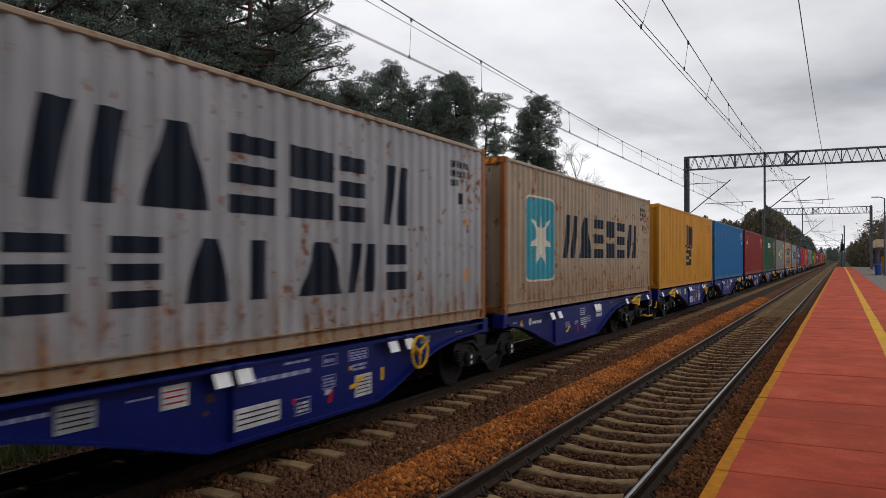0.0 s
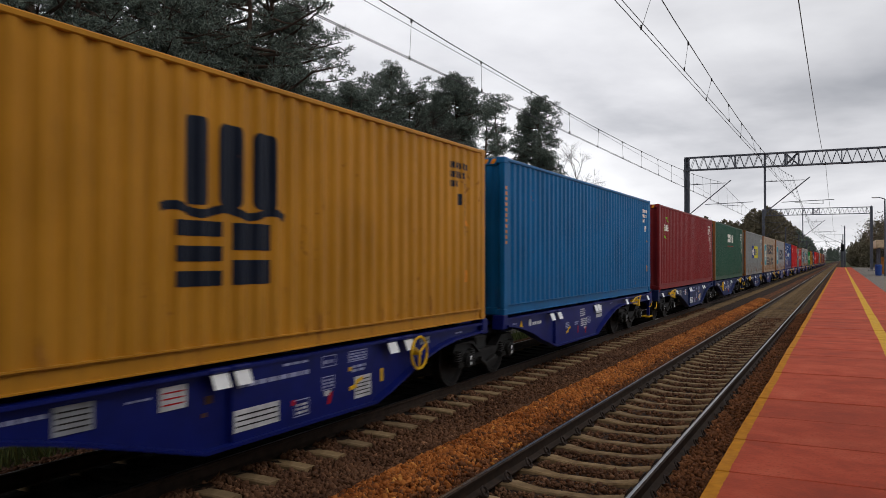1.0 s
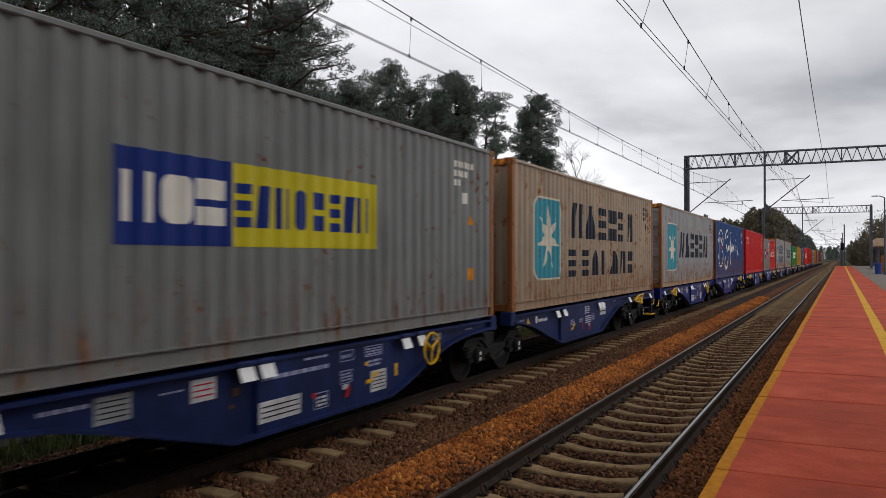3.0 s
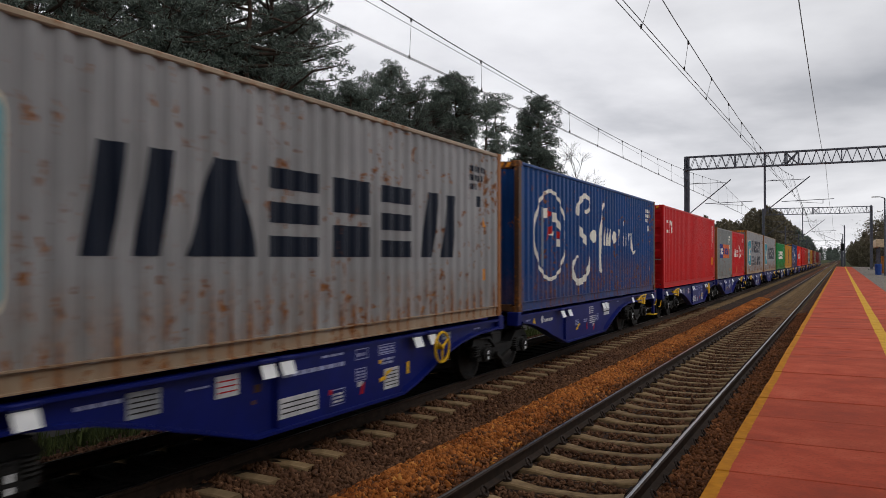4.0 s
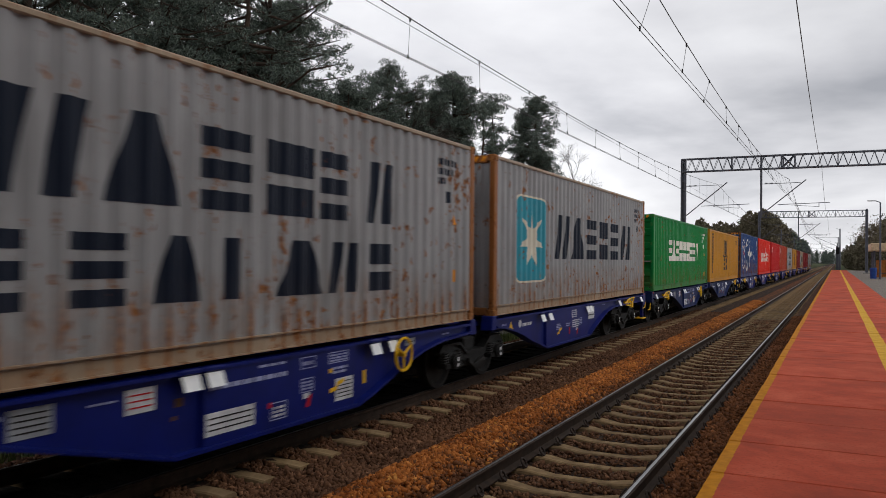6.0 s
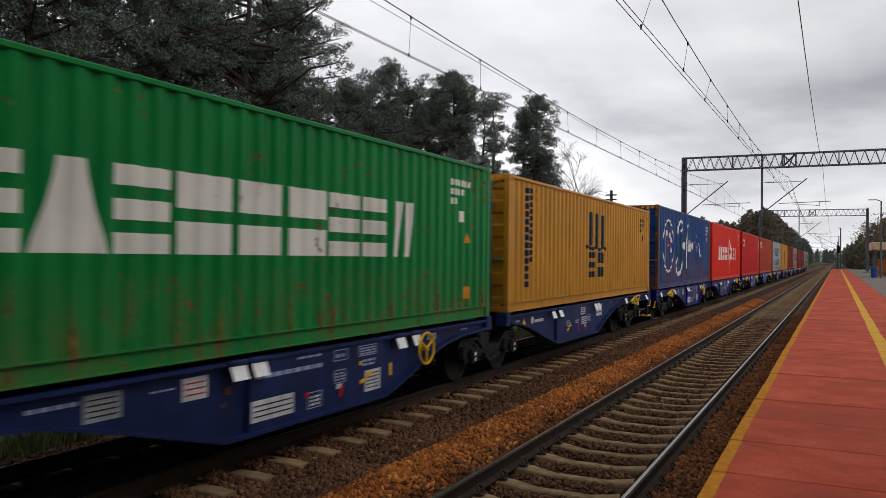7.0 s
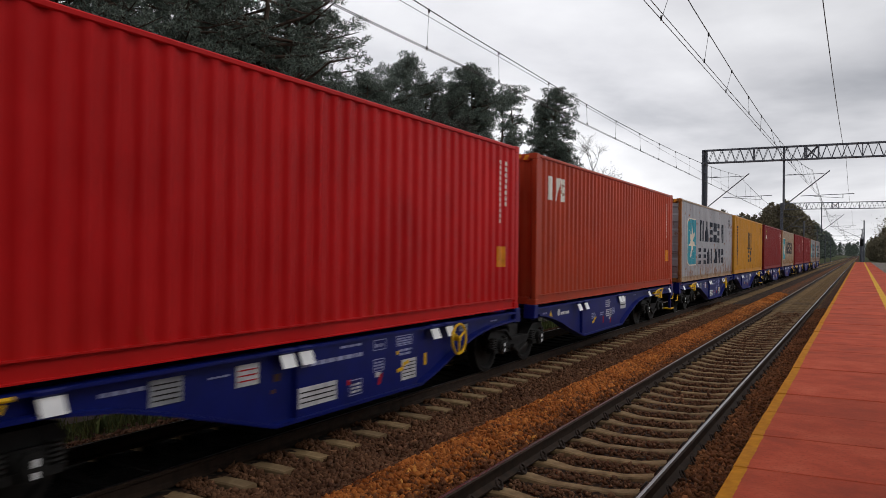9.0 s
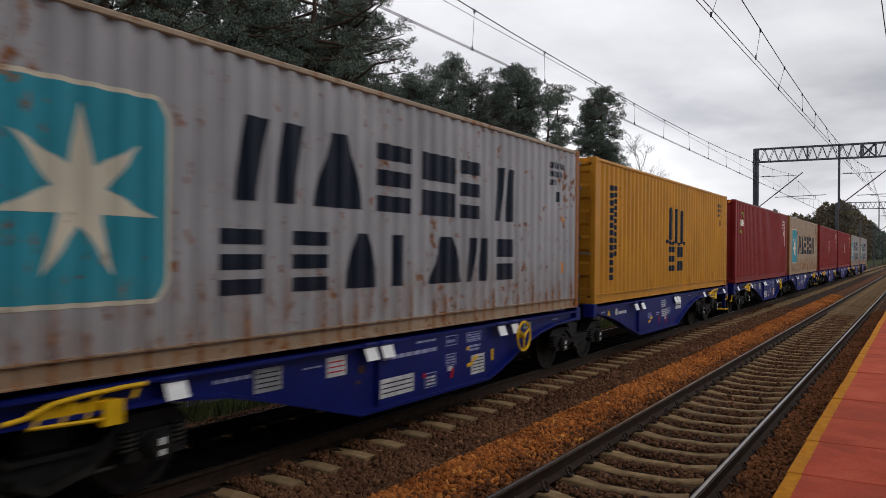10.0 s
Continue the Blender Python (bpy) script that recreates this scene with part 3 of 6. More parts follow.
def cross_panel(bm, x0, x1, y, z0, z1, w=0.42):
    for yy in (y - w / 2 - 0.02, y + w / 2 + 0.02):
        for xa in (x0, x1):
            box(bm, xa - 0.04, xa + 0.04, yy - 0.03, yy + 0.03, z0, z1)
        tube(bm, (x0, yy, z0), (x1, yy, z1), 0.03, 0.03, 4, False)
        tube(bm, (x0, yy, z1), (x1, yy, z0), 0.03, 0.03, 4, False)


def cantilever(root, px, cx, y, sgn):
    """A bracket on a mast or strut at px that holds the wires over cx."""
    bm = bmesh.new()
    tube(bm, (px, y, 5.03), (cx + sgn * 0.85, y, 7.12), 0.032, 0.032, 8)
    part("strut_tube", bm, GALV, root)
    bm = bmesh.new()
    tube(bm, (px, y, 6.93), (cx + sgn * 0.55, y, 6.96), 0.018, 0.018, 6)
    part("top_stay", bm, GALV, root)
    bm = bmesh.new()
    tube(bm, (px + sgn * 0.95, y, 5.64), (cx + sgn * 2.15, y, 5.72), 0.022, 0.022, 6)
    tube(bm, (cx + sgn * 1.55, y, 5.70), (cx + sgn * 1.55, y, 5.46), 0.018, 0.018, 6)
    tube(bm, (cx + sgn * 1.55, y, 5.47), (cx, y, 5.60), 0.014, 0.014, 6)
    part("steady_arm", bm, GALV, root)
    bm = bmesh.new()
    for k in range(7):
        tube(bm, (px + sgn * (0.22 + 0.07 * k), y, 6.953), (px + sgn * (0.25 + 0.07 * k), y, 6.953), 0.055, 0.03, 8)
    part("insulator", bm, BLACK, root)


def portal(y):
    root = new("catenary_portal")
    tagged(root, "grey steel lattice portal spanning the tracks with wire brackets", "overhead line portal", group="catenary portals")
    bm = bmesh.new()
    lattice(bm, -8.7, 3.75, y, 7.86, 8.66)
    cross_panel(bm, -2.85, -2.1, y, 7.86, 8.66)
    part("lattice_beam", bm, GALV, root)
    for x, zb in ((-8.65, -0.7), (3.70, 0.75)):
        bm = bmesh.new()
        for a, b in ((-0.16, -0.06), (0.06, 0.16)):
            box(bm, x + a, x + b, y - 0.13, y + 0.13, zb, 8.70)
        for k in range(14):
            z = zb + 0.4 + k * 0.58
            box(bm, x - 0.10, x + 0.10, y - 0.135, y - 0.125, z, z + 0.12)
        box(bm, x - 0.06, x + 0.06, y - 0.02, y + 0.02, zb, 8.68)
        part("post", bm, GALV, root)
        bm = bmesh.new()
        box(bm, x - 0.4, x + 0.4, y - 0.4, y + 0.4, zb - 0.05, zb + 0.18)
        bevel(bm, 0.03)
        part("footing", bm, CONC, root)
    bm = bmesh.new()
    box(bm, -4.06, -3.94, y - 0.08, y + 0.08, 4.82, 8.66)
    part("hanging_strut", bm, GALV, root)
    cantilever(root, -8.5, FAR - 0.2, y, 1)
    cantilever(root, -4.0, NEAR + 0.1, y, 1)
    bm = bmesh.new()
    tube(bm, (-0.63, y, 7.82), (-0.63, y, 7.98), 0.06, 0.03, 8)
    part("feeder_insulator", bm, BLACK, root)


def mast(x, y, cx, sgn):
    root = new("catenary_mast")
    tagged(root, "grey steel catenary mast with a wire bracket", "overhead line mast", group="catenary masts")
    bm = bmesh.new()
    tube(bm, (x, y, -0.7), (x, y, 8.6), 0.16, 0.11, 8)
    part("post", bm, GALV, root)
    bm = bmesh.new()
    tube(bm, (x, y, 8.3), (x - 0.63 * sgn * -1, y, 8.75), 0.03, 0.02, 6)
    part("top_bracket", bm, GALV, root)
    cantilever(root, x, cx, y, sgn)


# ---- train ----
PITCH, GAP_IN, LEN = 26.676, 0.86, 12.192
FOLD, DEEP = 0.278, 0.036


def corr(u, length):
    """How far the side sheet lies inwards at u."""
    if u < 0.22 or u > length - 0.22:
        return 0.0
    p = ((u - 0.22) / FOLD) % 1.0
    return float(np.interp(p, (0, 0.25, 0.5, 0.75, 1.0), (0, 0, DEEP, DEEP, 0)))


def folds(length):
    n = int((length - 0.44) / FOLD)
    return [0.22 + FOLD * (i + k) for i in range(n) for k in (0, 0.25, 0.5, 0.75)] + [0.22 + FOLD * n]


BOX_MESH = {}


def box_meshes(length, high):
    """The shared meshes of one size of container. Origin: bottom, near end, centre line."""
    key = (length, high)
    if key in BOX_MESH:
        return BOX_MESH[key]
    d = {}
    w = 1.219
    any_mat = PAINT["grey"]
    us = [0.10] + folds(length) + [length - 0.10]
    bm = bmesh.new()
    pr = None
    for u in us:
        x = w - 0.012 - corr(u, length)
        a, b = bm.verts.new((x, u, 0.16)), bm.verts.new((x, u, high - 0.07))
        if pr:
            bm.faces.new((pr[0], a, b, pr[1]))
        pr = (a, b)
    d["side_wall"] = data("side_wall", bm, any_mat)
    bm = bmesh.new()
    pr = None
    for i in range(int(length / 0.21)):
        u = 0.12 + i * 0.21
        z = high - 0.012 - (0.02 if i % 2 else 0)
        a, b = bm.verts.new((-w + 0.05, u, z)), bm.verts.new((w - 0.05, u, z))
        if pr:
            bm.faces.new((pr[0], a, b, pr[1]))
        pr = (a, b)
    a, b = bm.verts.new((-w + 0.05, length - 0.1, high - 0.012)), bm.verts.new((w - 0.05, length - 0.1, high - 0.012))
    bm.faces.new((pr[0], a, b, pr[1]))
    d["roof"] = data("roof", bm, any_mat)
    bm = bmesh.new()
    box(bm, w - 0.06, w, 0.16, length - 0.16, high - 0.075, high - 0.012)
    bevel(bm, 0.012)
    d["top_rail"] = data("top_rail", bm, any_mat)
    bm = bmesh.new()
    sec = ((w - 0.07, 0.008), (w - 0.004, 0.008), (w - 0.004, 0.022), (w - 0.03, 0.026), (w - 0.03, 0.170), (w + 0.002, 0.175), (w + 0.002, 0.192), (w - 0.07, 0.192))
    ends = [[bm.verts.new((x, u, z)) for x, z in sec] for u in (0.16, length - 0.16)]
    for i in range(8):
        bm.faces.new((ends[0][i], ends[0][(i + 1) % 8], ends[1][(i + 1) % 8], ends[1][i]))
    d["bottom_rail"] = data("bottom_rail", bm, any_mat)
    bm = bmesh.new()
    prism(bm, ((0, 0.11), (0.16, 0.11), (0.16, high - 0.11), (0, high - 0.11)), w - 0.10, w)
    bevel(bm, 0.014)
    d["corner_post"] = data("corner_post", bm, any_mat)
    bm = bmesh.new()
    box(bm, w - 0.165, w + 0.003, -0.003, 0.178, 0, 0.118)
    bevel(bm, 0.012)
    box(bm, w - 0.02, w + 0.0045, 0.06, 0.12, 0.035, 0.085)
    d["corner_casting"] = data("corner_casting", bm, any_mat)
    bm = bmesh.new()
    box(bm, -w + 0.16, w - 0.16, 0.01, 0.12, high - 0.15, high - 0.012)
    bevel(bm, 0.012)
    d["end_header"] = data("end_header", bm, any_mat)
    bm = bmesh.new()
    box(bm, -w + 0.16, w - 0.16, 0.01, 0.12, 0.01, 0.15)
    bevel(bm, 0.012)
    d["end_sill"] = data("end_sill", bm, any_mat)
    bm = bmesh.new()
    pr = None
    n = 9
    for i in range(n):
        for k, dy in ((0, 0.03), (0.3, 0.03), (0.5, 0.075), (0.8, 0.075)):
            x = -w + 0.1 + (2 * w - 0.2) * (i + k) / n
            a, b = bm.verts.new((x, dy, 0.14)), bm.verts.new((x, dy, high - 0.14))
            if pr:
                bm.faces.new((pr[0], a, b, pr[1]))
            pr = (a, b)
    a, b = bm.verts.new((w - 0.1, 0.03, 0.14)), bm.verts.new((w - 0.1, 0.03, high - 0.14))
    bm.faces.new((pr[0], a, b, pr[1]))
    d["end_wall"] = data("end_wall", bm, any_mat)
    bm = bmesh.new()
    pr = None
    hs = [0.16]
    st = (high - 0.32) / 5
    for i in range(5):
        z = 0.16 + i * st
        hs += [z + 0.22 * st, z + 0.32 * st, z + 0.70 * st, z + 0.80 * st]
    hs.append(high - 0.16)
    for i, z in enumerate(hs):
        y = 0.095 if i and (i - 1) % 4 in (1, 2) and i < len(hs) - 1 else 0.055
        a, b = bm.verts.new((0.012, y, z)), bm.verts.new((w - 0.115, y, z))
        if pr:
            bm.faces.new((pr[0], a, b, pr[1]))
        pr = (a, b)
    box(bm, w - 0.125, w - 0.10, 0.03, 0.075, 0.16, high - 0.16)
    d["door"] = data("door", bm, any_mat)
    bm = bmesh.new()
    tube(bm, (0, 0.022, 0.06), (0, 0.022, high - 0.06), 0.019, 0.019, 8)
    for z in (0.1, 0.55, high * 0.45, high - 0.6, high - 0.12):
        box(bm, -0.05, 0.05, 0.0, 0.05, z - 0.03, z + 0.03)
    box(bm, -0.02, 0.30, -0.004, 0.012, 0.98, 1.02)
    d["lock_rod"] = data("lock_rod", bm, ROD)
    bm = bmesh.new()
    box(bm, w - 0.11, w - 0.04, -0.006, 0.05, -0.06, 0.06)
    bevel(bm, 0.01)
    d["hinge"] = data("hinge", bm, any_mat)
    bm = bmesh.new()
    for i in range(3):
        o = i * 0.16
        f = [bm.verts.new((o + a, -0.004, b)) for a, b in ((0, 0), (0.08, 0), (0.13, 0.09), (0.05, 0.09))]
        bm.faces.new(f)
    d["hazard_marks"] = data("hazard_marks", bm, AMBER)
    bm = bmesh.new()
    box(bm, -w + 0.05, w - 0.05, 0.1, length - 0.1, 0.10, 0.14)
    d["floor_panel"] = data("floor_panel", bm, BLACK)
    BOX_MESH[key] = d
    return d


MX = Matrix.Diagonal((-1, 1, 1, 1))


def flip_y(length):
    return Matrix.Translation((0, length, 0)) @ Matrix.Diagonal((1, -1, 1, 1))


def container(label, paint, post, doors=False, length=LEN, high=2.896, hazard=True):
    d = box_meshes(length, high)
    root = new("shipping_container")
    tagged(root, label, "container", group="containers on the train")
    mat, pm = PAINT[paint], RUSTY.get(post) or PAINT[post]
    far = flip_y(length)
    for m in (None, MX):
        share("side_wall", d["side_wall"], root, m, mat)
        dusty = PAINT["tan_cream"] if paint in ("grey_white", "light_grey", "tan_cream") else mat
        share("top_rail", d["top_rail"], root, m, dusty)
        share("bottom_rail", d["bottom_rail"], root, m, dusty)
        for e in (Matrix.Identity(4), far):
            mm = (m or Matrix.Identity(4)) @ e
            share("corner_post", d["corner_post"], root, mm, pm)
            share("corner_casting", d["corner_casting"], root, mm, pm)
            share("corner_casting", d["corner_casting"], root, mm @ Matrix.Translation((0, 0, high - 0.118)), pm)
    share("roof", d["roof"], root, None, mat)
    share("floor_panel", d["floor_panel"], root)
    for e in (Matrix.Identity(4), far):
        share("end_header", d["end_header"], root, e, pm)
        share("end_sill", d["end_sill"], root, e, pm)
    share("end_wall", d["end_wall"], root, far if doors else None, mat)
    share("end_wall", d["end_wall"], root, None if doors else far, mat) if not doors else None
    if doors:
        for m in (Matrix.Identity(4), MX):
            leaf = share("door", d["door"], root, m, mat)
            for x in (0.27, 0.86):
                share("lock_rod", d["lock_rod"], leaf, Matrix.Translation((x, 0, 0)))
            for z in (0.35, 1.0, high - 1.0, high - 0.35):
                share("hinge", d["hinge"], leaf, Matrix.Translation((0, 0, z)), pm)
    if hazard:
        share("hazard_marks", d["hazard_marks"], root, Matrix.Translation((0.62, 0, high - 0.125)))
    root["len"], root["high"] = length, high
    return root


def paint_on(root, name, polys, mat, lift=0.004, label=""):
    """Flat shapes (u, z) painted on the folded side sheet."""
    length = root["len"]
    if isinstance(polys[0][0][0], (tuple, list)):      # a word: one part for each block
        return [paint_on(root, name.replace("lettering", "letter_block"), g, mat, lift) for g in polys]
    bm = bmesh.new()
    for p in polys:
        f = bm.faces.new([bm.verts.new((0, u, z)) for u, z in p])
    bmesh.ops.remove_doubles(bm, verts=list(bm.verts), dist=1e-4)
    bmesh.ops.triangulate(bm, faces=list(bm.faces))
    us = [v.co.y for v in bm.verts]
    lo, hi = min(us), max(us)
    for u in folds(length):
        if lo < u < hi:
            bmesh.ops.bisect_plane(bm, geom=list(bm.verts) + list(bm.edges) + list(bm.faces), dist=1e-5, plane_co=(0, u, 0), plane_no=(0, 1, 0))
    for v in bm.verts:
        v.co.x = 1.219 - 0.012 - corr(v.co.y, length) + lift
    ob = part(name, bm, mat, root, label)
    return ob


def rect(u0, z0, u1, z1):
    return [(u0, z0), (u1, z0), (u1, z1), (u0, z1)]


def plain_block(a, b, z0, z1, kind):
    """One plain painted shape that stands for a character: no letter, only its room and weight."""
    w, h = b - a, z1 - z0
    if kind == "lean":          # two leaning bars
        return [[(a, z0), (a + 0.30 * w, z0), (a + 0.46 * w, z1), (a + 0.14 * w, z1)], [(a + 0.54 * w, z0), (a + 0.86 * w, z0), (b, z1), (a + 0.70 * w, z1)]]
    if kind == "wedge":         # a solid trapezoid
        return [[(a, z0), (b, z0), (a + 0.70 * w, z1), (a + 0.34 * w, z1)]]
    if kind == "rows":          # three level bars
        return [rect(a, z0 + k * h, b, z0 + (k + 0.235) * h) for k in (0, 0.38, 0.765)]
    if kind == "stack":         # two level blocks with a slot
        return [rect(a, z0, b, z0 + 0.40 * h), rect(a, z0 + 0.56 * h, b, z1)]
    if kind == "pair":
        return [rect(a, z0, a + 0.32 * w, z1), rect(b - 0.32 * w, z0, b, z1)]
    if kind == "thin":
        return [rect(a, z0, a + 0.17 * w, z1), rect(b - 0.17 * w, z0, b, z1)]
    if kind == "slant":
        return [[(a, z0), (b - 0.25 * w, z0), (b, z1), (a + 0.25 * w, z1)]]
    if kind == "foot":
        return [rect(a, z0, a + 0.55 * w, z1)]
    return [round_rect(a, z0, b, z1, 0.28 * min(w, h))]


def word(spans, z0, z1, kinds):
    """A row of plain shapes, one for each character of a painted word."""
    return [plain_block(a, b, z0, z1, k) for (a, b), k in zip(spans, kinds)]


def blocks(u0, u1, z0, z1, n, seed=1, fill=0.84):
    """A row of evenly set plain shapes."""
    st = (u1 - u0) / n
    kinds = ("stack", "pair", "rows", "block", "slant")
    return word([(u0 + i * st, u0 + (i + fill) * st) for i in range(n)], z0, z1, [kinds[(i * 2 + seed) % 5] for i in range(n)])


def smooth(pts, n=6):
    """A rounded line through the points."""
    out = []
    q = [pts[0], *pts, pts[-1]]
    for p0, p1, p2, p3 in zip(q, q[1:], q[2:], q[3:]):
        for k in range(n):
            t = k / n
            out.append(tuple(0.5 * (2 * b + (c - a) * t + (2 * a - 5 * b + 4 * c - d) * t * t + (3 * b - a - 3 * c + d) * t ** 3) for a, b, c, d in zip(p0, p1, p2, p3)))
    return out + [pts[-1]]


def ribbon(pts, width):
    """A painted band along a curve; width: number or (start, middle, end)."""
    n = len(pts)
    ws = [width] * n if isinstance(width, float) else [float(np.interp(i / (n - 1), (0, 0.5, 1), width)) for i in range(n)]
    L, R = [], []
    for i, (u, z) in enumerate(pts):
        a, b = pts[max(i - 1, 0)], pts[min(i + 1, n - 1)]
        t = Vector((b[0] - a[0], b[1] - a[1])).normalized()
        L.append((u - t.y * ws[i] / 2, z + t.x * ws[i] / 2))
        R.append((u + t.y * ws[i] / 2, z - t.x * ws[i] / 2))
    return [[L[i], L[i + 1], R[i + 1], R[i]] for i in range(n - 1)]


def arc(cu, cz, ru, rz, a0, a1, n=18):
    return [(cu + ru * math.cos(radians(a0 + (a1 - a0) * i / n)), cz + rz * math.sin(radians(a0 + (a1 - a0) * i / n))) for i in range(n + 1)]


def round_rect(u0, z0, u1, z1, r):
    out = []
    for cu, cz, a in ((u1 - r, z1 - r, 0), (u0 + r, z1 - r, 90), (u0 + r, z0 + r, 180), (u1 - r, z0 + r, 270)):
        out += arc(cu, cz, r, r, a, a + 90, 5)
    return out


def star(cu, cz, ro, ri, n=7):
    out = []
    for i in range(n):
        a0, a1, a2 = (math.pi / 2 + 2 * math.pi * (i + k) / n for k in (-0.5, 0, 0.5))
        out.append([(cu, cz), (cu + ri * math.cos(a0), cz + ri * math.sin(a0)), (cu + ro * math.cos(a1), cz + ro * math.sin(a1)), (cu + ri * math.cos(a2), cz + ri * math.sin(a2))])
    return out


def star_panel(root, u0, u1, z0=0.56, z1=2.29):
    paint_on(root, "emblem_border", [round_rect(u0, z0, u1, z1, 0.22)], MARK["cream"], 0.003)
    paint_on(root, "emblem_panel", [round_rect(u0 + 0.04, z0 + 0.04, u1 - 0.04, z1 - 0.04, 0.19)], MARK["cyan"], 0.005, "pale blue square emblem")
    paint_on(root, "emblem_star", star((u0 + u1) / 2, (z0 + z1) / 2, 0.70, 0.24), MARK["cream"], 0.007, "cream seven-pointed star")


def codes(root, u, seed, mat=None, both=True):
    """Small rows of unreadable codes near the far upper corner, and stickers."""
    z = root["high"]
    mat = mat or MARK["white"]
    rng = random.Random(seed)
    out = []
    for k, (n, dz) in enumerate(((8, 0.32), (6, 0.47), (3, 0.62))):
        for i in range(n):
            out.append(rect(u + i * 0.085, z - dz - 0.10, u + i * 0.085 + 0.06, z - dz))
    out.append(rect(u + 0.3, z - 1.0, u + 0.42, z - 0.82))
    tagged(paint_on(root, "lettering", out, mat, 0.003), kind="stuff")
    paint_on(root, "warning_sticker", [[(u + 0.5, z - 1.33), (u + 0.68, z - 1.33), (u + 0.59, z - 1.17)]], AMBER, 0.003)
    paint_on(root, "warning_sticker", [rect(u + 0.5, z - 2.25, u + 0.66, z - 2.05)], AMBER, 0.003)


def tall_codes(root, u, mat, z0, z1, n, w=0.05):
    st = (z1 - z0) / n
    tagged(paint_on(root, "lettering", [rect(u, z0 + i * st, u + w, z0 + i * st + st * 0.72) for i in range(n)], mat, 0.003), kind="stuff")


def door_plates(root, seed):
    """Plates and number bars on the near end's door."""
    z = root["high"]
    bm = bmesh.new()
    for i in range(7):
        for zz in (z - 0.42, z - 0.62):
            if zz > z - 0.5 or i < 4:
                box(bm, 0.33 + i * 0.075, 0.33 + i * 0.075 + 0.05, 0.046, 0.052, zz - 0.05, zz + 0.06)
    for k in range(6):
        box(bm, 0.40, 0.66, 0.046, 0.052, 1.35 + k * 0.09, 1.39 + k * 0.09)
        box(bm, 0.70, 0.80, 0.046, 0.052, 1.35 + k * 0.09, 1.39 + k * 0.09)
    tagged(part("lettering", bm, STICK_W, root), kind="stuff")
    bm = bmesh.new()
    box(bm, 0.52, 0.90, 0.046, 0.052, 0.72, 1.10)
    plaque = part("amber_placard", bm, AMBER, root, "amber placard on the door")
    bm = bmesh.new()
    for k in range(3):
        box(bm, 0.56, 0.86, 0.042, 0.046, 0.80 + k * 0.09, 0.83 + k * 0.09)
    part("dark_bars", bm, BLACK, plaque)
    bm = bmesh.new()
    tube(bm, (0.70, 0.046, 0.36), (0.70, 0.052, 0.36), 0.07, 0.07, 16)
    part("round_sticker", bm, STICK_W, root)


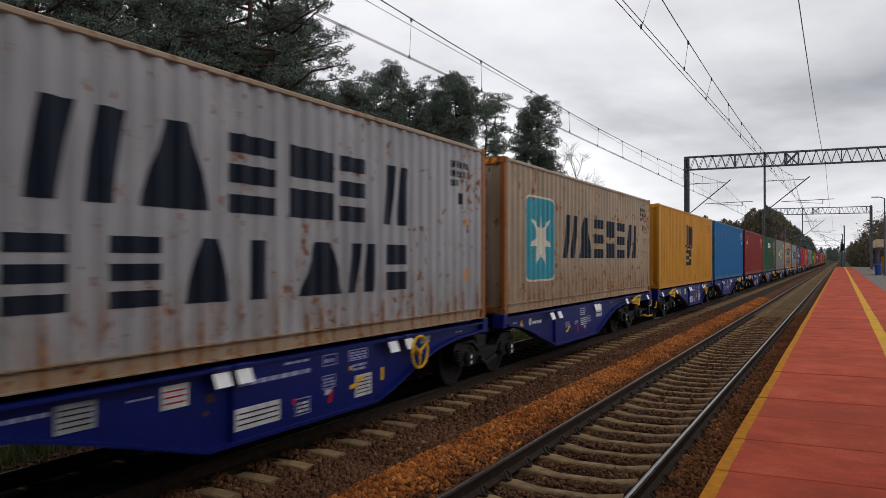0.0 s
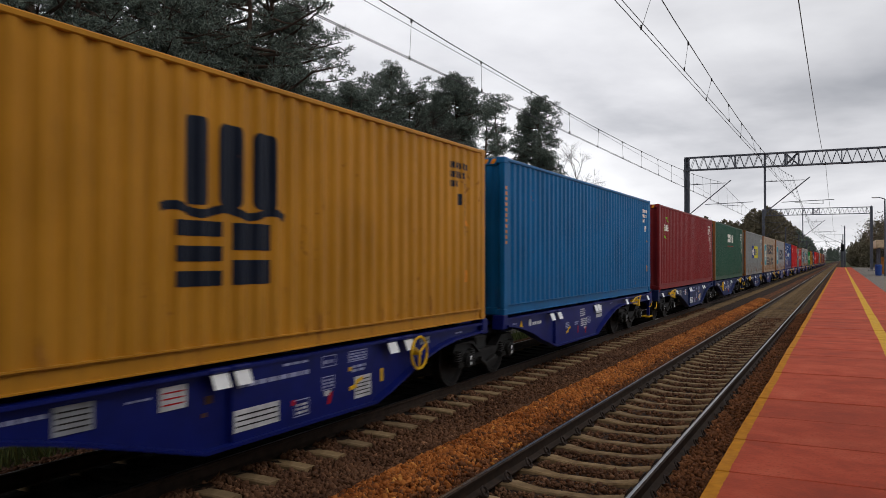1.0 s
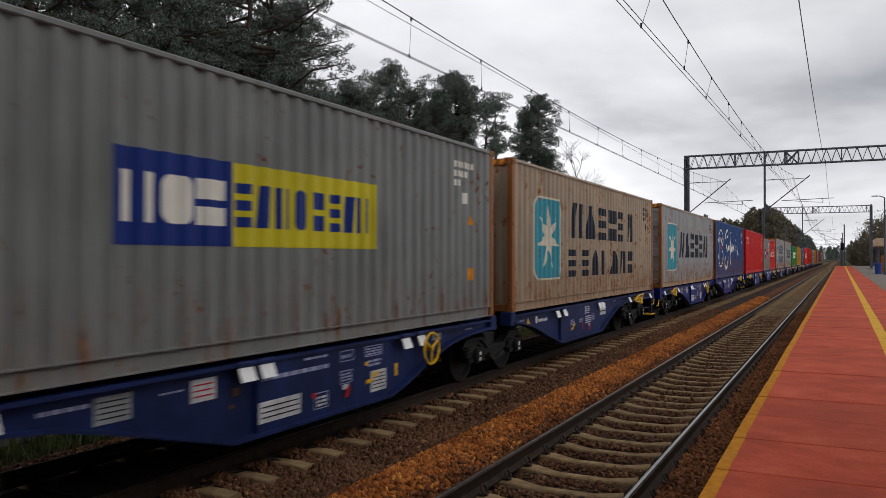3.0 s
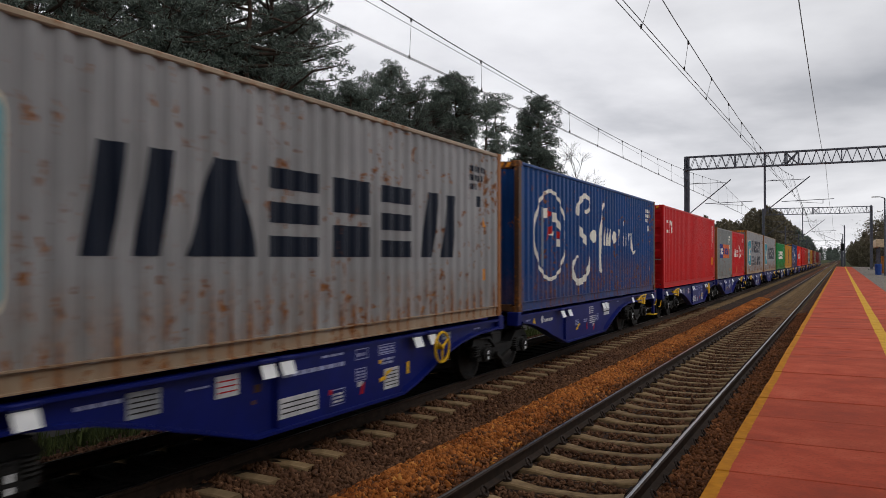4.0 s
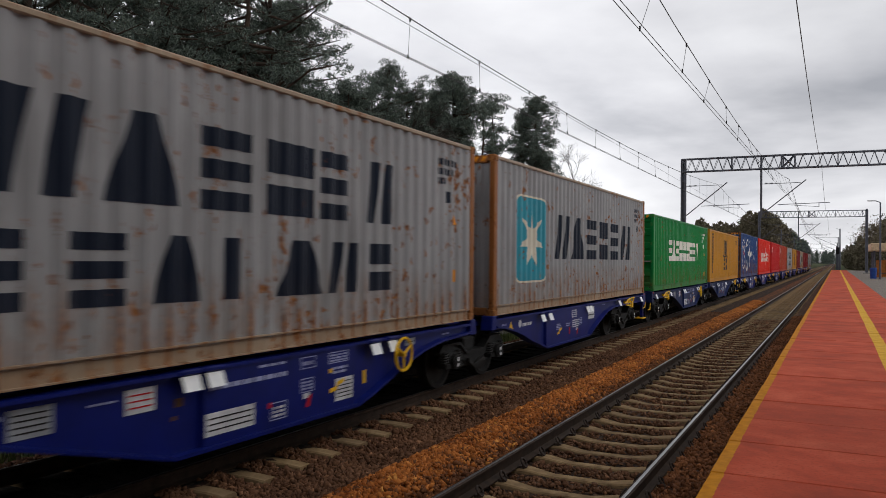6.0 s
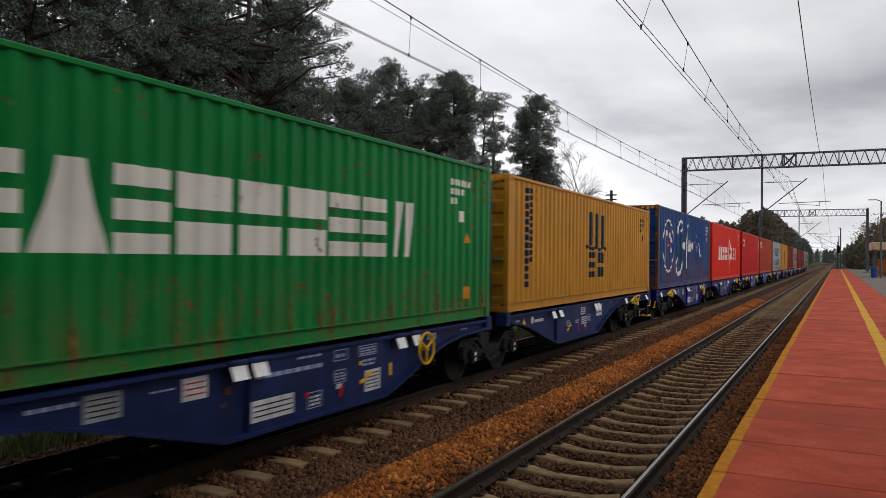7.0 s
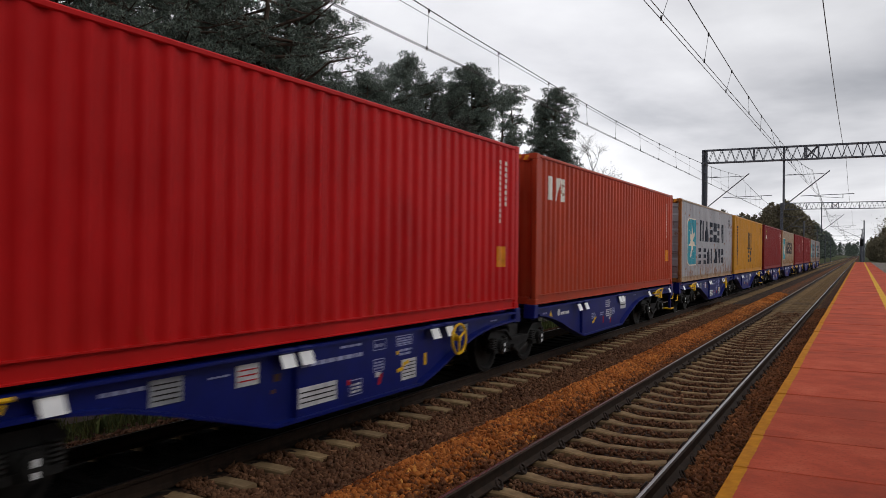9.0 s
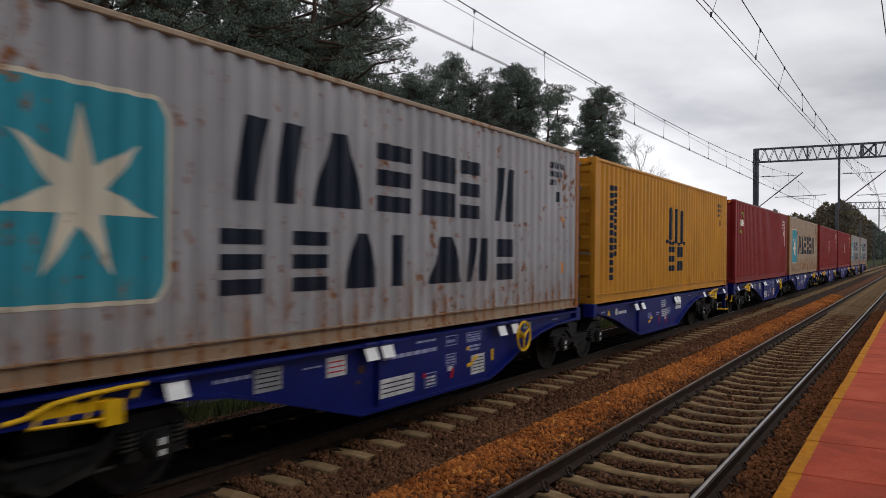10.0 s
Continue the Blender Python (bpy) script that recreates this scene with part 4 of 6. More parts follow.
def word_boxes(i, kind):
    """One container with its markings, by kind."""
    if kind == "two_words":
        tone = {8: "tan_cream", 13: "light_grey", 21: "grey_white", 27: "light_grey", 28: "light_grey"}.get(i, "grey_white")
        c = container("rust-streaked grey steel container with navy lettering and star emblem", tone, "warm", doors=i in (13, 21, 27))
        star_panel(c, 1.25, 2.95)
        paint_on(c, "navy_lettering", word(((3.66, 4.62), (4.76, 5.62), (5.88, 6.60), (6.86, 7.70), (7.84, 8.44), (8.84, 9.56)), 1.48, 2.29, ("lean", "wedge", "rows", "stack", "rows", "lean")), MARK["navy"], label="row of navy blocks")
        paint_on(c, "navy_lettering", word(((3.50, 4.06), (4.44, 5.00), (5.30, 5.92), (6.24, 6.68), (7.05, 7.92), (8.0, 8.70), (8.93, 9.48)), 0.59, 1.21, ("rows", "rows", "wedge", "foot", "wedge", "lean", "stack")), MARK["navy"], label="row of navy blocks")
        codes(c, 10.9, i, MARK["navy"])
    elif kind == "one_word":
        tone = {2: "tan_cream", 24: "tan_cream", 9: "light_grey", 14: "light_grey"}[i]
        c = container("faded " + ("tan" if "tan" in tone else "grey") + " steel container with star emblem and navy lettering", tone, "warm", doors=i in (9,))
        star_panel(c, 1.14, 2.85)
        paint_on(c, "navy_lettering", word(((3.48, 4.46), (4.62, 5.62), (5.80, 6.70), (7.00, 7.85), (8.10, 8.90), (9.25, 10.40)), 1.04, 2.01, ("lean", "wedge", "rows", "stack", "rows", "lean")), MARK["navy"], label="row of navy blocks")
        codes(c, 10.9, i, MARK["navy"])
    elif kind == "ochre":
        c = container("ochre yellow steel container with navy emblem and rust spots", "ochre", "ochre", doors=i in (16, 22), high=2.591 if i == 16 else 2.896)
        s, lift = (-0.1, 0.2) if i == 3 else (0.0, 0.0)
        u = 5.1 + s
        bars = [[round_rect(u + a, 1.34 + lift, u + b, z + lift, 0.08)] for a, b, z in ((0.32, 0.62, 2.19), (0.76, 1.10, 2.17), (1.28, 1.64, 2.15))]
        wave = ribbon([(u + 0.1 * k, 1.29 + lift + 0.035 * math.sin(k * 0.9)) for k in range(19)], 0.085)
        paint_on(c, "navy_emblem", bars + [wave, plain_block(u + 0.20, u + 0.80, 0.56 + lift, 1.19 + lift, "rows"), plain_block(u + 0.98, u + 1.56, 0.56 + lift, 1.19 + lift, "stack")], MARK["navy"])
        if i != 3:
            tall_codes(c, 0.95, MARK["navy"], 0.45, 2.45, 13, 0.16)
            tall_codes(c, 1.22, MARK["navy"], 0.95, 2.45, 11, 0.10)
        tall_codes(c, 11.4, MARK["navy"], 1.4, 2.5, 10)
        codes(c, 10.9, i, MARK["navy"])
    elif kind == "blue":
        c = container("plain blue corrugated steel container with yellow side stickers", "sky_blue", "sky_blue")
        paint_on(c, "hazard_strip", [rect(0.05, 1.3 + 0.1 * k, 0.13, 1.36 + 0.1 * k) for k in range(11)], AMBER, 0.014)
        codes(c, 11.2, i)
    elif kind == "maroon":
        c = container("maroon corrugated steel container with white code bars", "maroon", "maroon", doors=i in (25,))
        if i in (5, 23):
            paint_on(c, "white_lettering", blocks(0.92, 1.62, 2.02, 2.24, 6, 2), MARK["white"])
            paint_on(c, "lime_swoosh", ribbon(arc(1.27, 2.12, 0.42, 0.36, 35, 110, 8), (0.02, 0.09, 0.02)) + ribbon(arc(1.25, 2.14, 0.45, 0.38, 170, 275, 10), (0.02, 0.1, 0.02)), MARK["lime"], label="lime green swoosh")
        if i in (25, 26):
            tall_codes(c, 6.0, MARK["white"], 1.2, 2.0, 5, 0.3)
        tall_codes(c, 11.55, MARK["white"], 1.4, 2.5, 12)
        codes(c, 10.9, i)
    elif kind == "dark_green":
        c = container("dark green steel container with white lettering and red underline", "dark_green", "warm")
        paint_on(c, "white_lettering", word(((4.92, 5.26), (5.30, 5.64), (5.68, 5.94), (6.04, 6.18), (6.24, 6.58), (6.62, 6.94), (7.0, 7.34)), 1.97, 2.40, ("stack", "wedge", "stack", "block", "slant", "wedge", "foot")), MARK["white"], label="row of white blocks")
        paint_on(c, "red_line", [rect(4.92, 1.74, 6.00, 1.775), rect(6.26, 1.74, 7.36, 1.775), [(6.05, 1.81), (6.13, 1.69), (6.21, 1.81)]], MARK["red"], label="thin red underline")
        tall_codes(c, 11.3, MARK["white"], 1.4, 2.55, 12)
        codes(c, 10.9, i)
    elif kind == "two_tone":
        short = i == 12
        c = container("weathered grey steel container with a two-colour lettered panel", "grey", "warm", doors=short, length=6.058 if short else LEN, high=2.591 if short else 2.896)
        if short:
            a, b, e, z0, z1 = 1.12, 2.25, 4.74, 1.06, 1.78
        else:
            a, b, e, z0, z1 = 4.11, 5.56, 8.3, 1.13, 1.98
        paint_on(c, "blue_panel", [rect(a, z0, b, z1)], MARK["royal"], 0.003, "royal blue lettered panel")
        paint_on(c, "bright_panel", [rect(b, z0, e, z1)], MARK["orange" if short else "yellow"], 0.003, "orange lettered panel" if short else "yellow lettered panel")
        paint_on(c, "white_lettering", blocks(a + 0.08, b - 0.02, z0 + 0.2, z1 - 0.2, 3, 6), MARK["white"], 0.006)
        paint_on(c, "navy_lettering", blocks(b + 0.06, e - 0.1, z0 + 0.2, z1 - 0.2, 8, 7, 0.72), MARK["royal"], 0.006)
        codes(c, c["len"] - 1.5, i)
    elif kind == "swash":
        c = container("rust-stained dark blue container with white swash and ring emblem", "navy", "dark", doors=i == 17)
        paint_on(c, "ring_emblem", ribbon(arc(1.90, 1.52, 0.97, 0.93, 0, 360, 48), 0.075), MARK["white"], label="white ring outline")
        paint_on(c, "flag_pole", [rect(1.30, 0.86, 1.40, 2.08)], MARK["pole"], 0.005)
        paint_on(c, "white_flag", [[(1.44, 1.84), (1.44, 2.06), (1.66, 2.08), (1.62, 1.88)], [(1.95, 1.82), (1.98, 2.02), (2.22, 2.0), (2.57, 1.72), (2.50, 1.62), (2.20, 1.80)],
                                   [(1.78, 1.52), (1.80, 1.64), (2.12, 1.60), (2.10, 1.50)], [(2.22, 1.30), (2.24, 1.46), (2.46, 1.44), (2.46, 1.28)]], MARK["white"], 0.005)
        paint_on(c, "red_flag", [[(1.62, 1.90), (1.66, 2.08), (1.90, 2.0), (1.88, 1.92)], [(1.60, 1.40), (1.68, 1.66), (2.02, 1.74), (2.02, 1.58), (1.76, 1.52)], [(2.22, 1.48), (2.24, 1.64), (2.46, 1.60), (2.44, 1.46)]], MARK["red"], 0.006)
        paint_on(c, "white_swash", ribbon(smooth([(4.36, 2.15), (4.58, 2.15), (4.76, 2.30), (4.70, 2.47), (4.45, 2.53), (4.18, 2.47), (3.88, 2.28), (3.76, 2.05)]), (0.09, 0.10, 0.20)), MARK["white"], label="broad white brush arc")
        if i == 17:
            paint_on(c, "repainted_patch", [rect(3.80, 0.75, 4.72, 2.0), rect(4.72, 0.62, 5.5, 1.35)], MARK["deep_blue"], 0.003, "freshly painted darker blue patch")
        else:
            paint_on(c, "white_swash", ribbon([(3.92, 1.74), (4.52, 1.40)], 0.20), MARK["white"], label="white brush bar")
        paint_on(c, "white_swash", ribbon(smooth([(4.76, 1.06), (4.70, 0.82), (4.46, 0.60), (4.12, 0.50), (3.80, 0.48), (3.54, 0.60), (3.46, 0.80), (3.56, 0.98), (3.82, 1.08)]), (0.16, 0.16, 0.06)), MARK["white"], label="broad white brush arc")
        paint_on(c, "white_swash", [arc(5.10, 1.58, 0.24, 0.17, 0, 342, 19)], MARK["white"], label="white brush spot")
        paint_on(c, "white_swash", ribbon(smooth([(6.06, 2.46), (5.88, 2.15), (5.76, 1.70), (5.70, 1.20), (5.72, 0.84), (5.80, 0.68)]), (0.07, 0.15, 0.10)), MARK["white"], label="tall white brush stroke")
        for ua, za, zb in ((6.08, 1.36, 1.84), (6.34, 1.36, 1.82), (6.60, 1.36, 1.80), (7.56, 1.38, 1.84), (8.06, 1.38, 1.80), (8.34, 1.38, 1.78), (8.68, 1.38, 1.76)):
            paint_on(c, "white_swash", ribbon([(ua, za), (ua + 0.03, (za + zb) / 2), (ua + 0.09, zb)], (0.10, 0.15, 0.10)), MARK["white"], 0.004, "short white brush stroke")
        paint_on(c, "white_swash", [arc(7.06, 1.60, 0.20, 0.17, 0, 342, 19)], MARK["white"])
        paint_on(c, "white_dot", [arc(8.08, 2.02, 0.07, 0.08, 0, 330, 11)], MARK["white"])
        paint_on(c, "white_swash", ribbon(smooth([(9.02, 1.76), (9.06, 1.44), (9.22, 1.18), (9.50, 1.28)]), (0.10, 0.11, 0.06)), MARK["white"], label="white brush tail")
        codes(c, 10.9, i)
    elif kind == "red":
        c = container("bright red corrugated steel container with small white block emblem", "bright_red", "bright_red", doors=True)
        paint_on(c, "white_emblem", [[(0.70, 2.40), (1.0, 2.40), (1.0, 2.30), (0.70, 2.30)], [(0.70, 2.05), (1.0, 2.05), (1.0, 1.95), (0.70, 1.95)], [(1.06, 1.95), (1.20, 1.95), (1.36, 2.4), (1.22, 2.4)], rect(1.46, 1.95, 1.60, 2.40)], MARK["white"], label="white emblem of plain blocks")
        door_plates(c, i)
        tall_codes(c, 11.35, MARK["white"], 1.5, 2.6, 12)
        tall_codes(c, 11.6, MARK["white"], 1.8, 2.6, 8)
        paint_on(c, "warning_sticker", [rect(11.3, 0.75, 11.62, 1.1)], AMBER, 0.003, "amber warning sticker")
    elif kind == "brown":
        c = container("rust-brown corrugated steel container with small white block emblem", "rust_brown", "rust_brown")
        paint_on(c, "white_emblem", [rect(0.72, 2.05, 0.98, 2.52), [(1.06, 2.05), (1.22, 2.05), (1.38, 2.52), (1.22, 2.52)], rect(1.46, 2.05, 1.62, 2.52)], MARK["white"], label="white emblem of plain blocks")
        tall_codes(c, 11.35, MARK["white"], 1.5, 2.6, 12)
        paint_on(c, "warning_sticker", [rect(11.3, 0.75, 11.62, 1.1)], AMBER, 0.003, "amber warning sticker")
    elif kind == "orange_red":
        short = i == 12
        c = container("orange-red steel container with white lettering and winged shape", "bright_red" if short else "orange_red", "bright_red" if short else "orange_red", doors=not short, length=6.058 if short else LEN, high=2.591 if short else 2.896)
        k, o, zk, zo = (0.553, -0.36, 0.62, 0.49) if short else (1.0, 0.0, 1.0, 0.0)
        bird = [[(6.42, 2.17), (6.70, 2.23), (7.15, 2.02), (7.74, 1.73), (7.86, 1.50), (7.60, 1.52), (7.10, 1.80), (6.76, 2.12)],
                [(7.74, 1.73), (8.22, 1.77), (8.05, 1.56), (7.86, 1.50)],
                [(6.82, 0.75), (6.98, 1.05), (7.24, 1.34), (7.60, 1.48), (7.86, 1.48), (8.10, 1.30), (8.40, 1.06), (7.95, 1.10), (7.45, 1.06), (7.08, 0.96)],
                [(6.46, 2.10), (6.54, 2.02), (6.84, 1.42), (6.98, 1.06), (6.90, 1.06), (6.74, 1.44)],
                [(6.90, 0.68), (7.02, 0.68), (6.98, 0.60), (6.88, 0.60)], [(6.90, 0.46), (7.0, 0.46), (6.98, 0.38), (6.90, 0.38)]]
        paint_on(c, "white_shape", [[(u * k + o, z * zk + zo) for u, z in q] for q in bird], MARK["white"], 0.006, "white shape of plain wedges")
        spans = ((1.75, 2.28), (2.40, 3.0), (3.06, 3.72), (3.95, 4.38), (4.58, 5.02), (5.18, 5.76), (5.84, 6.36), (8.62, 9.0), (9.20, 9.66), (9.82, 10.46))
        kinds = ("thin", "wedge", "lean", "stack", "thin", "stack", "thin", "rows", "thin", "thin")
        marks = []
        for (ua, ub), kd in zip(spans, kinds):
            q = plain_block(ua, ub, 1.04, 1.74, kd)
            marks.append([[(u * k + o, z * zk + zo) for u, z in f] for f in q])
        paint_on(c, "white_lettering", marks, MARK["white"], label="white block lettering")
        codes(c, c["len"] - 1.1, i)
        if short:
            paint_on(c, "orange_patch", [rect(1.94, 0.20, 2.33, 0.60)], MARK["orange"], 0.003)
        else:
            door_plates(c, i)
    elif kind == "green":
        c = container("bright green corrugated steel container with large white block lettering", "green", "green", doors=True, high=2.591)
        paint_on(c, "white_lettering", word(((2.72, 3.36), (3.44, 4.15), (4.22, 4.86), (4.92, 5.68), (5.76, 6.46), (6.58, 7.32), (7.38, 8.0), (8.08, 8.72), (8.86, 9.42)), 1.02, 1.79, ("rows", "wedge", "rows", "stack", "stack", "stack", "rows", "rows", "lean")), MARK["white"], label="row of large white blocks")
        codes(c, 10.7, i)
    return c

# ---- wagons ----
SIDE = 1.205                    # half width of the wagon frame


def spring(bm, c, r, z0, z1, turns=5):
    pts = [(c[0] + r * math.cos(a), c[1] + r * math.sin(a), z0 + (z1 - z0) * k / (turns * 8)) for k in range(turns * 8 + 1) for a in (k * math.pi / 4,)]
    old = None
    for k, p in enumerate(pts):
        a = k * math.pi / 4
        out = Vector((math.cos(a), math.sin(a), 0))
        now = [bm.verts.new(Vector(p) + out * (0.018 * math.cos(q)) + Vector((0, 0, 0.018 * math.sin(q)))) for q in (0, 1.257, 2.513, 3.77, 5.027)]
        if old:
            for i in range(5):
                bm.faces.new((old[i], old[(i + 1) % 5], now[(i + 1) % 5], now[i]))
        old = now


def wheel_mesh():
    bm = bmesh.new()
    prof = ((0.0, 0.09), (0.10, 0.09), (0.12, 0.03), (0.36, 0.02), (0.40, 0.065), (0.46, 0.062), (0.462, -0.06), (0.49, -0.07), (0.49, -0.085), (0.40, -0.09), (0.36, -0.02), (0.12, -0.05), (0.0, -0.06))
    n = 32
    rows = []
    for r, x in prof:
        rows.append([bm.verts.new((x, r * math.cos(2 * math.pi * i / n), r * math.sin(2 * math.pi * i / n))) for i in range(n)] if r else None)
    for a, b, (ra, xa), (rb, xb) in zip(rows, rows[1:], prof, prof[1:]):
        if a is None:
            bm.faces.new(b)
        elif b is None:
            bm.faces.new(a[::-1])
        else:
            for i in range(n):
                j = (i + 1) % n
                bm.faces.new((a[i], a[j], b[j], b[i]))
    return data("wheel", bm, [GREYST])


WHEEL = wheel_mesh()
BOG = {}


def bogie_meshes():
    bm = bmesh.new()
    pts = [(-1.30, 0.62), (-1.18, 0.74), (-0.62, 0.74), (-0.36, 0.56), (0.36, 0.56), (0.62, 0.74), (1.18, 0.74), (1.30, 0.62), (1.22, 0.56), (0.66, 0.58), (0.34, 0.34), (-0.34, 0.34), (-0.66, 0.58), (-1.22, 0.56)]
    prism(bm, pts, 0.93, 1.03)
    prism(bm, [(p[0] * 1.005, p[1] + (0.012 if p[1] > 0.5 else -0.012)) for p in pts[1:7]] + [(0.62, 0.70), (0.36, 0.53), (-0.36, 0.53), (-0.62, 0.70)], 0.90, 1.08)
    BOG["side_frame"] = data("side_frame", bm, BLACK)
    bm = bmesh.new()
    tube(bm, (0.96, 0, 0.46), (1.15, 0, 0.46), 0.135, 0.125, 14)
    tube(bm, (1.15, 0, 0.46), (1.17, 0, 0.46), 0.09, 0.085, 12)
    box(bm, 0.95, 1.10, -0.30, 0.30, 0.36, 0.43)
    box(bm, 0.97, 1.08, -0.16, 0.16, 0.40, 0.60)
    BOG["axle_box"] = data("axle_box", bm, BLACK)
    bm = bmesh.new()
    spring(bm, (1.02, 0), 0.075, 0.42, 0.62)
    BOG["spring"] = data("spring", bm, GREYST)
    bm = bmesh.new()
    box(bm, 1.172, 1.176, -0.025, 0.025, 0.47, 0.53)
    box(bm, 1.172, 1.176, -0.025, 0.025, 0.38, 0.43)
    BOG["white_mark"] = data("white_mark", bm, REFLECT)
    bm = bmesh.new()
    box(bm, -0.95, 0.95, -0.22, 0.22, 0.50, 0.78)
    bevel(bm, 0.03)
    BOG["bolster"] = data("bolster", bm, BLACK)
    bm = bmesh.new()
    box(bm, -0.9, 0.9, -0.05, 0.05, 0.56, 0.72)
    BOG["end_beam"] = data("end_beam", bm, BLACK)
    bm = bmesh.new()
    tube(bm, (0, 0, 0.78), (0, 0, 0.93), 0.25, 0.25, 16)
    BOG["centre_bearing"] = data("centre_bearing", bm, BLACK)
    bm = bmesh.new()
    tube(bm, (-0.8, 0, 0.46), (0.8, 0, 0.46), 0.08, 0.08, 10)
    BOG["axle"] = data("axle", bm, GREYST)
    bm = bmesh.new()
    box(bm, 0.69, 0.81, -0.05, 0.05, 0.25, 0.62)
    BOG["brake_hanger"] = data("brake_hanger", bm, GREYST)
    bm = bmesh.new()
    tube(bm, (1.0, -0.55, 0.33), (1.0, 0.55, 0.33), 0.025, 0.025, 6)
    BOG["brake_rod"] = data("brake_rod", bm, GREYST)
    bm = bmesh.new()
    prism(bm, [(-0.34, 0.45), (-0.10, 0.33), (0.30, 0.43), (0.30, 0.37), (-0.10, 0.27), (-0.34, 0.39)], 1.05, 1.11)
    BOG["brake_lever"] = data("brake_lever", bm, GREYST)


bogie_meshes()


def bogie(parent, y):
    b = new("bogie")
    b.parent = parent
    b.matrix_basis = Matrix.Translation((0, y, 0))
    tagged(b, "dark steel two-axle bogie")
    for m in (Matrix.Identity(4), MX):
        share("side_frame", BOG["side_frame"], b, m)
        for d in (-0.9, 0.9):
            mm = m @ Matrix.Translation((0, d, 0))
            share("axle_box", BOG["axle_box"], b, mm)
            for o in (-0.25, 0.25):
                share("spring", BOG["spring"], b, mm @ Matrix.Translation((0, o, 0)))
            share("white_mark", BOG["white_mark"], b, mm)
            share("wheel", WHEEL, b, m @ Matrix.Translation((0.75, d, 0.46)))
    share("bolster", BOG["bolster"], b)
    share("centre_bearing", BOG["centre_bearing"], b)
    for y in (-1.23, 1.23):
        share("end_beam", BOG["end_beam"], b, Matrix.Translation((0, y, 0)))
    for y in (-0.9, 0.9):
        share("axle", BOG["axle"], b, Matrix.Translation((0, y, 0)))
    for m in (Matrix.Identity(4), MX):
        share("brake_rod", BOG["brake_rod"], b, m)
        share("brake_lever", BOG["brake_lever"], b, m)
        for y in (-0.36, 0.36):
            share("brake_hanger", BOG["brake_hanger"], b, m @ Matrix.Translation((0, y, 0)))


UNIT1 = [(0.0, 0.86), (2.9, 0.84), (3.55, 0.77), (4.05, 0.655), (4.6, 0.51), (5.55, 0.25), (8.62, 0.25), (8.98, 0.34), (9.38, 0.47), (9.88, 0.645), (10.4, 0.77), (11.0, 0.855), (12.05, 0.895)]
UNIT2 = [(0.10, 0.90), (0.5, 0.86), (0.95, 0.776), (1.4, 0.67), (1.8, 0.54), (2.86, 0.27), (6.0, 0.27), (6.45, 0.42), (7.08, 0.61), (7.70, 0.77), (8.4, 0.85), (9.1, 0.86), (12.19, 0.86)]


def side_beam(root, u0, prof, s, name="side_beam"):
    """A fish-bellied web with top and bottom flanges; s: +1 or -1 for the side."""
    bm = bmesh.new()
    n = len(prof)
    x = s * (SIDE - 0.055)
    top = 1.055

    def strip(xa, xb, za, zb):
        a = [bm.verts.new((xa, u0 + u, z + za)) for u, z in prof]
        b = [bm.verts.new((xb, u0 + u, z + za)) for u, z in prof]
        c = [bm.verts.new((xb, u0 + u, z + zb)) for u, z in prof]
        d = [bm.verts.new((xa, u0 + u, z + zb)) for u, z in prof]
        for i in range(n - 1):
            for p, q in ((a, b), (b, c), (c, d), (d, a)):
                bm.faces.new((p[i], p[i + 1], q[i + 1], q[i]))
        bm.faces.new((a[0], d[0], c[0], b[0]))
        bm.faces.new((a[-1], b[-1], c[-1], d[-1]))
    strip(x - s * 0.08, s * (SIDE + 0.060), 0.0, 0.034)
    w0, w1 = x - 0.006, x + 0.006
    lo = [[bm.verts.new((w, u0 + u, z + 0.01)) for u, z in prof] for w in (w0, w1)]
    hi = [[bm.verts.new((w, u0 + u, top - 0.01)) for u, z in prof] for w in (w0, w1)]
    for i in range(n - 1):
        for k in (0, 1):
            bm.faces.new((lo[k][i], lo[k][i + 1], hi[k][i + 1], hi[k][i]))
    box(bm, *sorted((x - s * 0.10, s * (SIDE + 0.030))), u0 + prof[0][0], u0 + prof[-1][0], top - 0.035, top)
    return part(name, bm, BLUE, root)


def belly(root, u0, a, b, z, s):
    """The proud box panel of the belly."""
    bm = bmesh.new()
    xi, xo = s * (SIDE - 0.06), s * (SIDE + 0.006)
    pts = ((a, xi), (a + 0.02, xo), (b - 0.02, xo), (b, xi))
    lo = [bm.verts.new((x, u0 + u, z + 0.02)) for u, x in pts]
    hi = [bm.verts.new((x, u0 + u, 1.03)) for u, x in pts]
    for i in range(3):
        bm.faces.new((lo[i], lo[i + 1], hi[i + 1], hi[i]))
    bm.faces.new(lo[::-1])
    bm.faces.new(hi)
    return part("belly_panel", bm, BLUE, root)


def plate(root, name, u0, u1, z0, z1, mat, x=None, label="", bars=None):
    bm = bmesh.new()
    x = SIDE + 0.010 if x is None else x
    box(bm, x - 0.004, x, u0, u1, z0, z1)
    ob = part(name, bm, mat, root, label)
    if bars:
        bm = bmesh.new()
        n, bm_mat = bars
        st = (z1 - z0) / (n + 1)
        for k in range(n):
            box(bm, x, x + 0.003, u0 + 0.03, u1 - 0.03, z0 + st * (k + 0.85), z0 + st * (k + 1.1))
        tagged(part("lettering", bm, bm_mat, ob), kind="stuff")
    return ob


